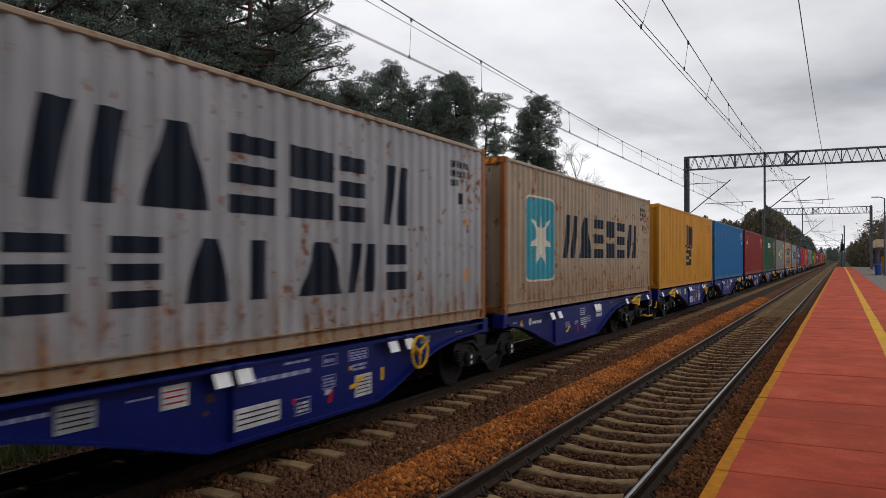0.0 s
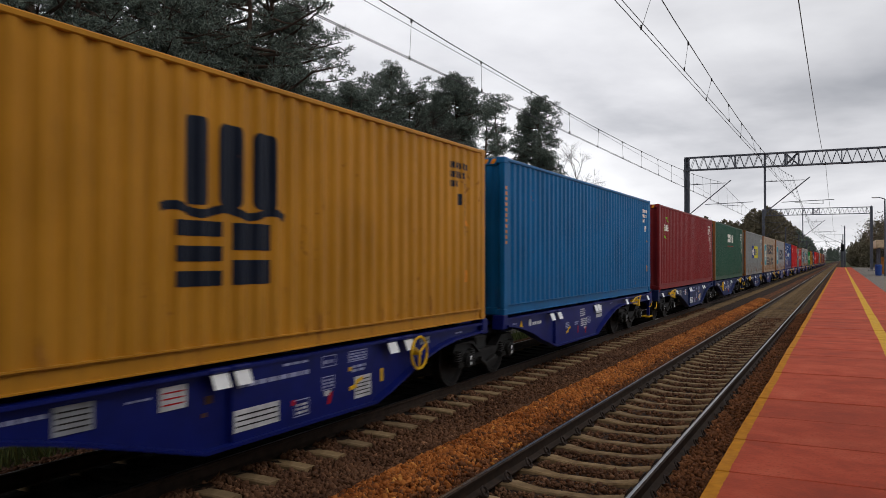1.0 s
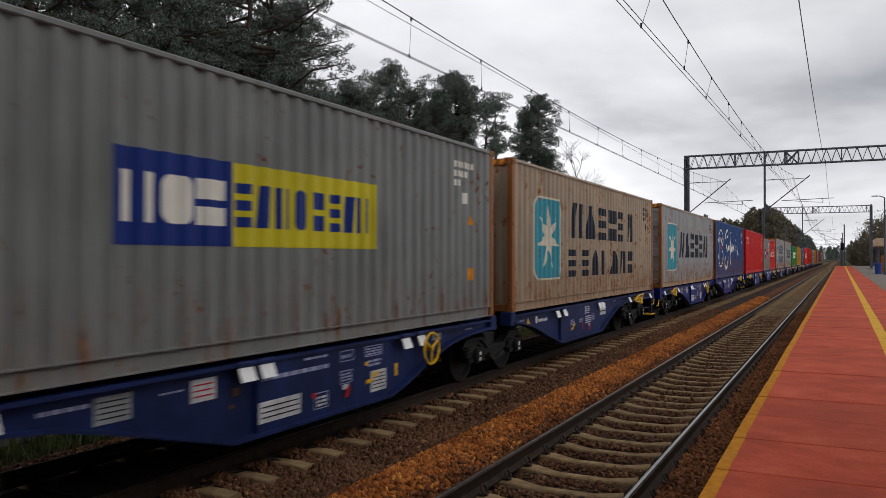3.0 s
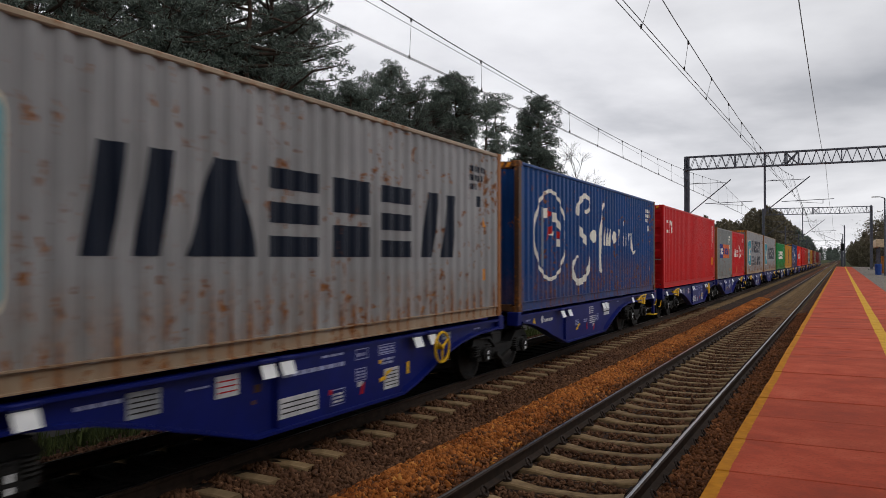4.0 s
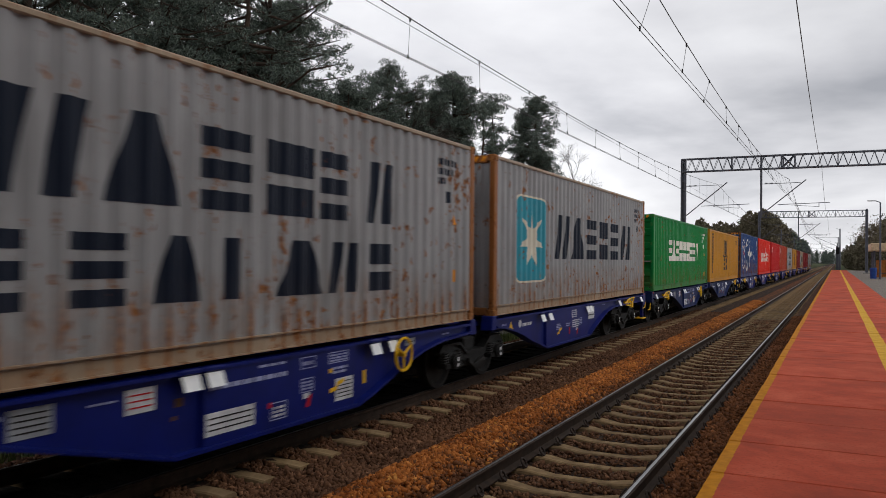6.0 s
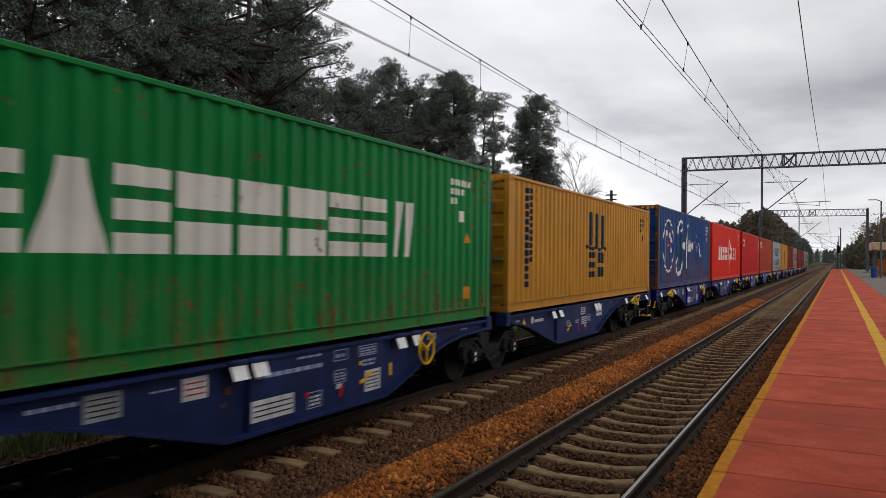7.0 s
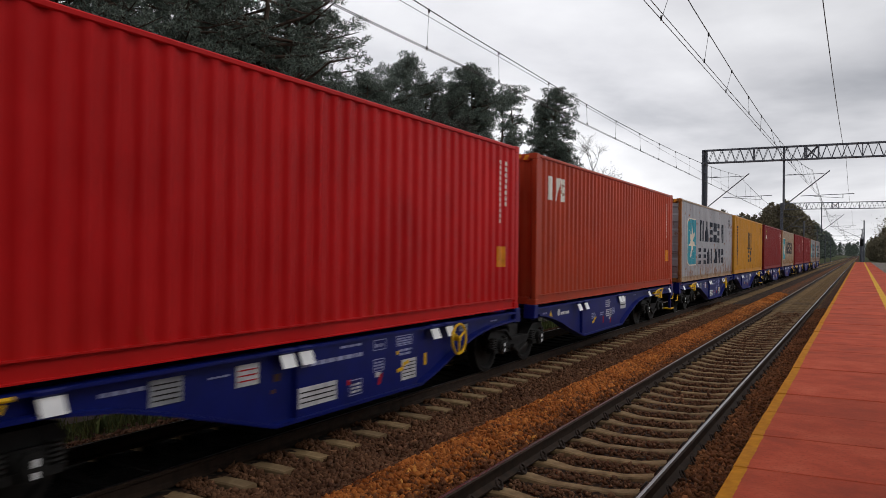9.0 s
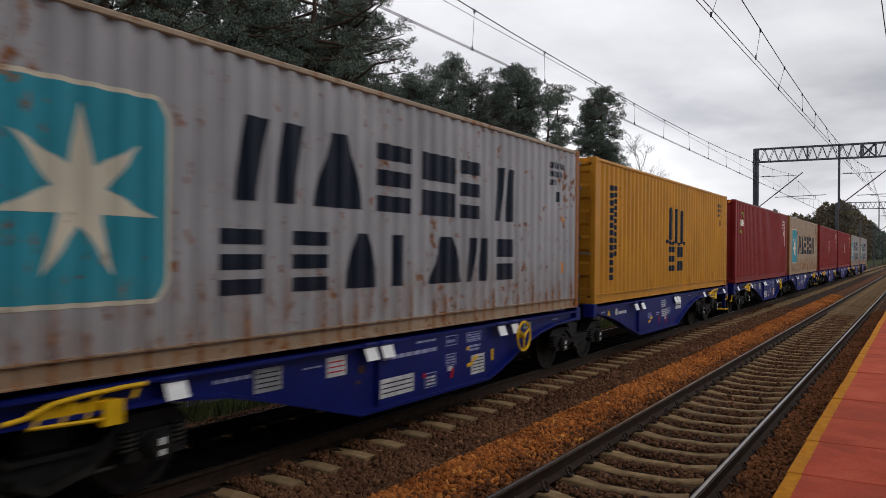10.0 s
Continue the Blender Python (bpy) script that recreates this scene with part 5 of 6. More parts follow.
def writing(root, u0, u1, z0, z1, rows, mat, x=None, seed=1):
    rng = random.Random(seed)
    x = SIDE + 0.0085 if x is None else x
    bm = bmesh.new()
    st = (z1 - z0) / rows
    for r in range(rows):
        u = u0
        while u < u1 - 0.04:
            w = min(rng.uniform(0.05, 0.16), u1 - u)
            box(bm, x - 0.003, x, u, u + w, z0 + r * st, z0 + r * st + st * 0.6)
            u += w + 0.03
    tagged(part("lettering", bm, mat, root), kind="stuff")


def outline(root, u0, u1, z0, z1):
    """A thin painted frame round small writing."""
    bm = bmesh.new()
    x, t = SIDE + 0.0085, 0.010
    for a, b, c, d in ((u0, u1, z0, z0 + t), (u0, u1, z1 - t, z1), (u0, u0 + t, z0 + t, z1 - t), (u1 - t, u1, z0 + t, z1 - t)):
        box(bm, x - 0.003, x, a, b, c, d)
    part("painted_frame", bm, DECAL_BLUE, root)


def hook_mark(root, u, z):
    """A white and red jacking mark."""
    plate(root, "white_mark", u, u + 0.12, z + 0.10, z + 0.16, STICK_W)
    bm = bmesh.new()
    x = SIDE + 0.014
    prism(bm, ((u + 0.05, z), (u + 0.11, z), (u + 0.16, z + 0.14), (u + 0.09, z + 0.12)), x - 0.004, x)
    part("red_mark", bm, MARK["red"], root, "small red mark")


def spanner(root, u, z):
    """A painted yellow tool sign."""
    bm = bmesh.new()
    x = SIDE + 0.016
    prism(bm, ((u, z), (u + 0.16, z + 0.02), (u + 0.16, z + 0.07), (u, z + 0.05)), x - 0.004, x)
    prism(bm, ((u + 0.13, z + 0.06), (u + 0.30, z + 0.10), (u + 0.30, z + 0.145), (u + 0.15, z + 0.115)), x - 0.004, x + 0.001)
    part("yellow_mark", bm, YELLOW, root, "yellow tool sign")


def tab(root, u, z=0.93):
    """A tilted white reflector plate below the spigot."""
    bm = bmesh.new()
    v = [bm.verts.new(p) for p in ((SIDE + 0.03, u, z + 0.055), (SIDE + 0.03, u + 0.225, z + 0.055), (SIDE + 0.085, u + 0.225, z - 0.085), (SIDE + 0.085, u, z - 0.085))]
    w = [bm.verts.new(q.co - Vector((0.006, 0, 0.002))) for q in v]
    bm.faces.new(v)
    bm.faces.new(w[::-1])
    for i in range(4):
        bm.faces.new((v[i], w[i], w[(i + 1) % 4], v[(i + 1) % 4]))
    part("reflector_plate", bm, REFLECT, root, "white reflective plate")
    bm = bmesh.new()
    box(bm, SIDE - 0.06, SIDE + 0.05, u - 0.02, u + 0.245, z + 0.06, z + 0.115)
    bevel(bm, 0.015)
    part("spigot_bracket", bm, BLUE, root)


def lever(root, u0, flip=1):
    """Yellow bent-tube brake change-over lever with its guard."""
    bm = bmesh.new()
    x = SIDE + 0.06
    pts = [(-0.62, 0.90), (-0.45, 0.92), (-0.25, 0.99), (0.0, 1.015), (0.35, 1.03), (0.55, 1.03)]
    for a, b in zip(pts, pts[1:]):
        tube(bm, (x, u0 + a[0], a[1]), (x, u0 + b[0], b[1]), 0.020, 0.020, 8)
    for a, b in (((-0.28, 0.97), (-0.40, 0.84)), ((-0.08, 1.0), (-0.18, 0.83)), ((0.12, 1.01), (0.02, 0.82)), ((-0.42, 0.84), (0.25, 0.80)), ((0.48, 1.0), (0.44, 0.93))):
        tube(bm, (x - 0.01, u0 + a[0], a[1]), (x - 0.01, u0 + b[0], b[1]), 0.018, 0.018, 6)
    box(bm, x - 0.05, x + 0.02, u0 + 0.16, u0 + 0.34, 0.75, 0.94)
    box(bm, x - 0.12, x - 0.03, u0 - 0.35, u0 + 0.28, 0.85, 0.95)
    part("brake_lever", bm, YELLOW, root, "yellow tubular brake lever")


def hand_wheel(root, u, z):
    bm = bmesh.new()
    c = Vector((SIDE + 0.10, u, z))
    ring(bm, c, (1, 0, 0), 0.225, 0.019, 28, 6)
    for k in range(3):
        a = radians(90 + 120 * k + 180)
        tube(bm, c, c + Vector((0, 0.22 * math.cos(a), 0.22 * math.sin(a))), 0.021, 0.017, 6)
    tube(bm, c - Vector((0.12, 0, 0)), c + Vector((0.02, 0, 0)), 0.035, 0.035, 10)
    part("hand_wheel", bm, YELLOW, root, "yellow three-spoke hand brake wheel")


def end_gear(root, u, s):
    """Headstock, buffers, coupling, hoses and the shunter's step at an outer end. s: -1 at the front end, +1 at the rear."""
    bm = bmesh.new()
    a, b = sorted((u, u + s * 0.14))
    box(bm, -1.2, 1.2, a, b, 0.78, 1.08)
    bevel(bm, 0.015)
    part("headstock", bm, BLUE, root)
    for x in (-0.875, 0.875):
        bm = bmesh.new()
        tube(bm, (x, u + s * 0.12, 1.0), (x, u + s * 0.44, 1.0), 0.11, 0.10, 14)
        tube(bm, (x, u + s * 0.44, 1.0), (x, u + s * 0.60, 1.0), 0.075, 0.075, 12)
        tube(bm, (x, u + s * 0.60, 1.0), (x, u + s * 0.64, 1.0), 0.22, 0.20, 18)
        part("buffer", bm, BLACK, root)
    bm = bmesh.new()
    tube(bm, (0, u + s * 0.1, 0.98), (0, u + s * 0.68, 0.90), 0.035, 0.035, 8)
    box(bm, -0.06, 0.06, *sorted((u + s * 0.1, u + s * 0.35)), 0.9, 1.05)
    for x in (-0.3, 0.3):
        tube(bm, (x, u + s * 0.15, 0.85), (x, u + s * 0.40, 0.55), 0.025, 0.025, 6)
        tube(bm, (x, u + s * 0.40, 0.55), (x, u + s * 0.66, 0.80), 0.025, 0.025, 6)
    part("coupling", bm, BLACK, root)
    bm = bmesh.new()
    box(bm, SIDE - 0.17, SIDE + 0.01, *sorted((u - s * 0.14, u + s * 0.22)), 0.74, 1.10)
    part("corner_plate", bm, BLUE, root)
    if s < 0:
        bm = bmesh.new()
        tube(bm, (SIDE - 0.05, u + s * 0.55, 0.52), (SIDE - 0.05, u + s * 0.25, 0.52), 0.016, 0.016, 6)
        tube(bm, (SIDE - 0.05, u + s * 0.25, 0.52), (SIDE - 0.05, u + s * 0.16, 0.72), 0.016, 0.016, 6)
        part("grab_handle", bm, YELLOW, root, "yellow grab handle")
        plate(root, "red_lamp_bracket", u - 0.05, u + 0.05, 1.03, 1.09, MARK["red"], SIDE + 0.02)
        return
    bm = bmesh.new()
    box(bm, SIDE - 0.13, SIDE - 0.05, *sorted((u + s * 0.10, u + s * 0.22)), 0.30, 0.80)
    part("step_post", bm, BLUE, root)
    bm = bmesh.new()
    box(bm, SIDE - 0.26, SIDE, *sorted((u - s * 0.08, u + s * 0.40)), 0.29, 0.325)
    part("foot_step", bm, YELLOW, root, "yellow foot step")
    bm = bmesh.new()
    tube(bm, (SIDE - 0.05, u + s * 0.10, 0.62), (SIDE - 0.05, u + s * 0.40, 0.62), 0.016, 0.016, 6)
    tube(bm, (SIDE - 0.05, u + s * 0.40, 0.62), (SIDE - 0.05, u + s * 0.52, 0.78), 0.016, 0.016, 6)
    part("grab_handle", bm, YELLOW, root, "yellow grab handle")
    plate(root, "red_lamp_bracket", u - 0.05, u + 0.05, 1.03, 1.09, MARK["red"], SIDE + 0.02)


def wagon():
    root = new("container_wagon")
    tagged(root, "blue articulated container flat wagon with yellow levers and white plates", "railway wagon", group="wagons of the train")
    v2 = LEN + GAP_IN
    for s in (1, -1):
        side_beam(root, 0, UNIT1, s)
        side_beam(root, v2, UNIT2, s)
        belly(root, 0, 5.93, 8.62, 0.25, s)
        belly(root, v2, 2.86, 6.0, 0.27, s)
    for u0, a, b in ((0, 0.0, 12.0), (v2, 0.15, 12.19)):
        bm = bmesh.new()
        for x in (-0.33, 0.33):
            box(bm, x - 0.09, x + 0.09, u0 + a, u0 + b, 0.80, 1.03)
        box(bm, -0.33, 0.33, u0 + a + 2.6, u0 + b - 3.2, 0.95, 1.0)
        part("centre_sill", bm, BLUE, root)
        for k in range(6):
            bm = bmesh.new()
            y = u0 + 0.9 + k * 2.05
            box(bm, -SIDE + 0.08, SIDE - 0.08, y - 0.05, y + 0.05, 0.86, 1.03)
            part("cross_member", bm, BLUE, root)
    # brake gear seen between the bellies
    for u0, c in ((0, 7.2), (v2, 4.6)):
        bm = bmesh.new()
        tube(bm, (0.25, u0 + c - 0.7, 0.62), (0.25, u0 + c + 0.7, 0.62), 0.2, 0.2, 14)
        part("air_tank", bm, BLACK, root)
        bm = bmesh.new()
        tube(bm, (-0.3, u0 + c - 1.6, 0.70), (-0.3, u0 + c + 1.8, 0.70), 0.03, 0.03, 6)
        part("brake_pipe", bm, BLACK, root)
    bogie(root, 2.0)
    bogie(root, LEN + GAP_IN / 2)
    bogie(root, v2 + 12.19 - 2.0)
    end_gear(root, 0.0, -1)
    end_gear(root, v2 + LEN, 1)
    # inner ends: corner brackets and the joint
    for u in (LEN - 0.16, v2 - 0.10):
        for s in (1, -1):
            bm = bmesh.new()
            prism(bm, ((u, 0.86), (u + 0.26, 0.86), (u + 0.22, 1.12), (u + 0.04, 1.12)), *sorted((s * (SIDE - 0.2), s * (SIDE + 0.03))))
            bevel(bm, 0.015)
            part("end_bracket", bm, BLUE, root)
    bm = bmesh.new()
    box(bm, -0.9, 0.9, LEN - 0.25, v2 + 0.25, 0.93, 1.02)
    part("articulation_plate", bm, BLUE, root)
    # first half: plates and writing
    inset = SIDE - 0.044
    tab(root, 0.28, 0.94), tab(root, 2.86, 0.94)
    tab(root, 5.63, 0.95), tab(root, 5.95, 0.95)
    tab(root, 8.93, 0.95), tab(root, 9.38, 0.95)
    lever(root, 2.1)
    hand_wheel(root, 9.69, 0.80)
    writing(root, 3.46, 3.92, 0.895, 0.955, 1, DECAL_BLUE, inset, 3)
    plate(root, "grey_plate", 3.97, 4.35, 0.73, 0.965, STICK_G, inset + 0.004, "grey data plate", (4, GREYST))
    writing(root, 4.68, 4.95, 0.875, 0.905, 1, DECAL_BLUE, inset, 4)
    plate(root, "white_plate", 5.05, 5.38, 0.74, 0.96, STICK_W, inset + 0.004, "white plate with red lines", (3, MARK["red"]))
    plate(root, "brown_plate", 5.62, 5.72, 0.72, 0.80, RUSTY["dark"], inset + 0.004, "small rusty plate")
    plate(root, "brown_plate", 5.58, 5.64, 0.60, 0.64, RUSTY["dark"], inset + 0.004, "small rusty plate")
    writing(root, 6.03, 7.26, 0.82, 0.90, 1, DECAL_BLUE, None, 5)
    writing(root, 6.75, 7.25, 0.955, 1.0, 1, DECAL_BLUE, None, 6)
    plate(root, "white_plate", 5.97, 6.68, 0.375, 0.60, STICK_W, None, "white ruled data plate", (3, GREYST))
    outline(root, 7.47, 7.76, 0.85, 0.985), writing(root, 7.51, 7.72, 0.89, 0.96, 1, DECAL_BLUE, None, 7)
    outline(root, 7.47, 7.72, 0.58, 0.74), writing(root, 7.50, 7.70, 0.61, 0.72, 3, DECAL_BLUE, None, 8)
    outline(root, 6.94, 7.22, 0.36, 0.55), writing(root, 6.99, 7.18, 0.39, 0.52, 3, STICK_W, None, 9)
    plate(root, "red_mark", 6.90, 6.96, 0.50, 0.56, MARK["red"], None, "small red mark")
    hook_mark(root, 7.52, 0.41)
    outline(root, 8.02, 8.44, 0.85, 0.985), writing(root, 8.05, 8.41, 0.87, 0.97, 3, DECAL_BLUE, None, 10)
    writing(root, 8.10, 8.42, 0.72, 0.82, 2, DECAL_BLUE, None, 19)
    plate(root, "yellow_mark", 8.03, 8.09, 0.74, 0.79, YELLOW, None)
    plate(root, "white_plate", 8.16, 8.54, 0.38, 0.655, STICK_W, None, "white data plate", (5, GREYST))
    spanner(root, 8.04, 0.50)
    plate(root, "yellow_mark", 8.86, 8.93, 0.50, 0.67, YELLOW, inset + 0.004)
    plate(root, "white_plate", 9.97, 10.25, 0.88, 0.98, STICK_G, inset + 0.004, "grey plate", (1, GREYST))
    writing(root, 11.15, 11.45, 0.94, 0.98, 1, DECAL_BLUE, inset, 11)
    # second half
    o = v2
    bm = bmesh.new()
    prism(bm, ((o + 0.86, 0.79), (o + 1.10, 0.79), (o + 0.98, 0.95)), inset, inset + 0.005)
    part("yellow_triangle", bm, YELLOW, root, "yellow warning triangle")
    writing(root, o + 0.55, o + 0.76, 0.84, 0.95, 2, DECAL_BLUE, inset, 12)
    bm = bmesh.new()
    tube(bm, (inset, o + 1.46, 0.88), (inset + 0.005, o + 1.46, 0.88), 0.075, 0.075, 16)
    part("white_emblem", bm, STICK_W, root, "round white emblem")
    writing(root, o + 1.60, o + 2.12, 0.82, 0.92, 1, STICK_W, inset, 13)
    tab(root, o + 2.46, 0.94), tab(root, o + 2.94, 0.94)
    tab(root, o + 5.72, 0.95), tab(root, o + 6.0, 0.95)
    tab(root, o + 8.88, 0.95), tab(root, o + 11.56, 0.95)
    writing(root, o + 3.56, o + 3.84, 0.60, 0.74, 4, DECAL_BLUE, None, 14)
    spanner(root, o + 3.58, 0.49)
    writing(root, o + 4.22, o + 4.52, 0.63, 0.72, 2, DECAL_BLUE, None, 15)
    plate(root, "red_mark", o + 4.44, o + 4.50, 0.44, 0.60, MARK["red"], None, "small red mark")
    writing(root, o + 4.66, o + 5.06, 0.80, 0.99, 4, STICK_W, None, 16)
    writing(root, o + 4.70, o + 5.20, 0.57, 0.76, 4, STICK_W, None, 20)
    outline(root, o + 5.22, o + 5.46, 0.60, 0.76), writing(root, o + 5.25, o + 5.43, 0.63, 0.74, 3, DECAL_BLUE, None, 17)
    hook_mark(root, o + 4.96, 0.39)
    plate(root, "white_plate", o + 6.06, o + 6.68, 0.67, 0.965, STICK_W, inset + 0.004, "white data plate", (2, GREYST))
    writing(root, o + 7.5, o + 7.75, 0.95, 0.99, 1, DECAL_BLUE, inset, 18)
    lever(root, o + 10.12)
    return root


# ---- trees ----


def limb(bm, p, q, r0, r1, n=6):
    tube(bm, p, q, r0, r1, n, False)


def pine_data(seed, height, spread, crown_from=0.35, full=1.0):
    rng = random.Random(seed)
    nr = np.random.default_rng(seed)
    bm = bmesh.new()
    pts = [Vector((0, 0, -0.5))]
    lean = Vector((rng.uniform(-0.03, 0.03), rng.uniform(-0.03, 0.03), 0))
    for k in range(1, 10):
        pts.append(Vector((rng.uniform(-0.12, 0.12), rng.uniform(-0.12, 0.12), height * k / 9.3)) + lean * height * k / 9)
    for i in range(9):
        limb(bm, pts[i], pts[i + 1], 0.022 * height * (1 - i / 9.6), 0.022 * height * (1 - (i + 1) / 9.6), 8)
    clumps = []
    nl = int((34 + height) * full)
    for k in range(nl):
        f = crown_from + (1.0 - crown_from) * (k + rng.random()) / nl
        f = min(f, 0.985)
        z = f * height
        i = min(int(f * 9), 8)
        base = pts[i].lerp(pts[i + 1], f * 9 - i)
        a = rng.uniform(0, 6.283)
        g = (f - crown_from) / (1 - crown_from)
        ln = spread * (0.25 + 0.95 * math.sin(math.pi * min(1, 0.18 + 0.80 * g)) ** 0.8) * rng.uniform(0.55, 1.1)
        tip = base + Vector((math.cos(a) * ln, math.sin(a) * ln, ln * rng.uniform(-0.08, 0.42)))
        midp = base.lerp(tip, 0.5) - Vector((0, 0, 0.06 * ln))
        r = 0.011 * height * (1 - f) + 0.03
        limb(bm, base, midp, r, r * 0.6)
        limb(bm, midp, tip, r * 0.6, 0.012)
        for j in range(rng.randint(6, 10)):
            c = base.lerp(tip, rng.uniform(0.35, 1.06)) + Vector((rng.gauss(0, 0.30), rng.gauss(0, 0.30), rng.gauss(0.12, 0.30)))
            clumps.append((c, rng.uniform(0.14, 0.44)))
            if rng.random() < 0.6:
                limb(bm, midp.lerp(tip, rng.random()), c, 0.018, 0.006, 4)
    clumps += [(pts[-1] + Vector((rng.gauss(0, 0.3), rng.gauss(0, 0.3), rng.uniform(-0.6, 0.5))), 0.5) for k in range(6)]
    trunk = data("trunk", bm, BARK)
    tri = []
    for c, r in clumps:
        n = int(200 * (r / 0.50) ** 2) + 14
        o = nr.normal(0, 1, (n, 3))
        o /= np.linalg.norm(o, axis=1)[:, None]
        o *= (nr.uniform(0.2, 1, n) ** 0.5)[:, None] * np.array([r, r, r * 0.62])
        d = nr.normal(0, 1, (n, 3)) + o * 2.2 + np.array([0, 0, 0.35])
        d /= np.linalg.norm(d, axis=1)[:, None]
        w = np.cross(d, nr.normal(0, 1, (n, 3)))
        w /= np.linalg.norm(w, axis=1)[:, None]
        s = nr.uniform(0.08, 0.19, n)[:, None]
        p = o + np.array(c)
        tri.append(np.stack([p - w * s * 0.17, p + w * s * 0.17, p + d * s], 1))
    crown = tri_soup("crown", np.concatenate(tri), NEEDLE)
    return trunk, crown


def bare_data(seed, height, spread, buds=0):
    rng = random.Random(seed)
    nr = np.random.default_rng(seed)
    bm = bmesh.new()
    ends = []

    def grow(p, d, ln, r, depth):
        q = p + d * ln
        limb(bm, p, q, r, r * 0.7, 5 if depth < 2 else 3)
        if depth >= 6:
            ends.append(q)
            return
        for k in range((rng.randint(3, 4) if depth in (0, 3, 4, 5) else 2)):
            nd = (d + Vector((rng.gauss(0, 0.5), rng.gauss(0, 0.5), rng.gauss(0.05, 0.22))) * spread).normalized()
            grow(p.lerp(q, rng.uniform(0.55, 1.0)), nd, ln * rng.uniform(0.6, 0.84), r * 0.6, depth + 1)
    grow(Vector((0, 0, -0.4)), Vector((0, 0, 1)), height * 0.36, height * 0.011, 0)
    trunk = data("trunk", bm, TWIG)
    crown = None
    if buds:
        e = np.array([tuple(v) for v in ends])
        c = np.repeat(e, buds, 0) + nr.normal(0, 0.42, (len(e) * buds, 3))
        d = nr.normal(0, 1, c.shape) * 0.13
        w = nr.normal(0, 1, c.shape) * 0.07
        crown = tri_soup("crown", np.stack([c - w, c + w, c + d], 1), BUDS)
    return trunk, crown


def plant(name, meshes, m, label, category, group):
    root = new(name)
    root.matrix_basis = m
    tagged(root, label, category, group)
    share("trunk", meshes[0], root)
    if meshes[1]:
        share("crown", meshes[1], root)
    return root


SPOTS = [(-21.5, 26.4, 2, 16.5), (-20.5, 23.8, 0, 15.0), (-22.5, 28.6, 1, 13.2), (-22.0, 21.5, 2, 14.5), (-20.5, 19.2, 1, 12.0), (-21.5, 16.9, 0, 13.0), (-20.0, 14.4, 2, 13.0), (-20.5, 11.4, 0, 12.5), (-19.5, 8.0, 2, 13.0),
         (-25.5, 24.5, 0, 14.5), (-26.0, 19.6, 2, 14.5), (-25.5, 14.8, 0, 13.5), (-25.0, 9.5, 2, 13.0), (-26.5, 29.5, 2, 13.5), (-24.0, 32.5, 1, 9.5), (-30, 25.5, 0, 15), (-30, 17, 2, 15), (-28, 35, 0, 11.0),
         (-24.0, 36.0, 1, 11.4), (-24.0, 38.6, 0, 11.8), (-24.6, 42.0, 1, 13.6), (-24.5, 44.0, 0, 12.7), (-24.0, 45.6, 2, 12.5), (-23.0, 47.5, 5, 14.2), (-24.5, 46.6, 0, 12.2), (-28.5, 43, 0, 12.0), (-29, 47.5, 1, 10.0), (-28, 38.5, 2, 12.0),
         (-26.5, 40.5, 1, 12.0), (-26.5, 44.5, 0, 11.8), (-26.0, 46.6, 1, 10.6), (-27.0, 33.0, 0, 12.0), (-25.0, 56.9, 3, 14.0), (-25.0, 60.0, 3, 15.2), (-23.0, 62.6, 4, 15.6), (-23.8, 63.2, 4, 14.4), (-23.0, 66.4, 4, 11.6),
         (-23.5, 50.3, 1, 10.4), (-24.0, 48.4, 0, 11.8)]
BARE = [(-26, 40.4, 0, 14.0), (-27, 56.0, 1, 12.5), (-24, 70.0, 0, 11.4), (-24.5, 77.0, 1, 14.0), (-25, 81.0, 0, 13.4), (-26, 32.5, 1, 12.5)]


def woods():
    pines = [pine_data(11, 15.5, 3.3, 0.36, 1.2), pine_data(12, 14.0, 2.9, 0.30, 1.2), pine_data(13, 16.5, 3.2, 0.33, 1.25), pine_data(14, 13.0, 1.15, 0.42, 0.36), pine_data(15, 15.0, 2.0, 0.06, 1.8), pine_data(16, 14.0, 1.55, 0.72)]
    hs = (15.5, 14.0, 16.5, 13.0, 15.0, 14.0)
    spots = SPOTS
    for i, (x, y, k, h) in enumerate(spots):
        s = h / hs[k]
        plant("pine_tree", pines[k], pose(x, y, 0.3, 0, 0, i * 77) @ Matrix.Diagonal((s * 1.02, s * 1.02, s, 1)), "tall dark green pine with a ragged crown at the wood's edge", "tree", "pines beside the line")
    bare = [bare_data(31, 12, 1.0), bare_data(32, 11, 1.15), bare_data(33, 12, 1.1, 5)]
    for i, (x, y, k, h) in enumerate(BARE):
        s = h / (12, 11, 12)[k]
        plant("birch_tree", bare[k], pose(x, y, 0.3, 0, 0, i * 99) @ Matrix.Diagonal((s, s, s, 1)), "bare grey birch with thin spring twigs", "tree", "bare trees beside the line")
    for i, (x, y, h) in enumerate(((8.5, 118, 9), (10, 126, 10.5), (9, 138, 9.5), (12, 150, 11), (8, 165, 8), (10, 180, 10), (13, 128, 11))):
        s = h / 12
        plant("budding_tree", bare[2], pose(x, y, -0.5, 0, 0, i * 55) @ Matrix.Diagonal((s * 1.3, s * 1.3, s, 1)), "brownish tree with first spring leaves beyond the platform", "tree", "trees beyond the platform")


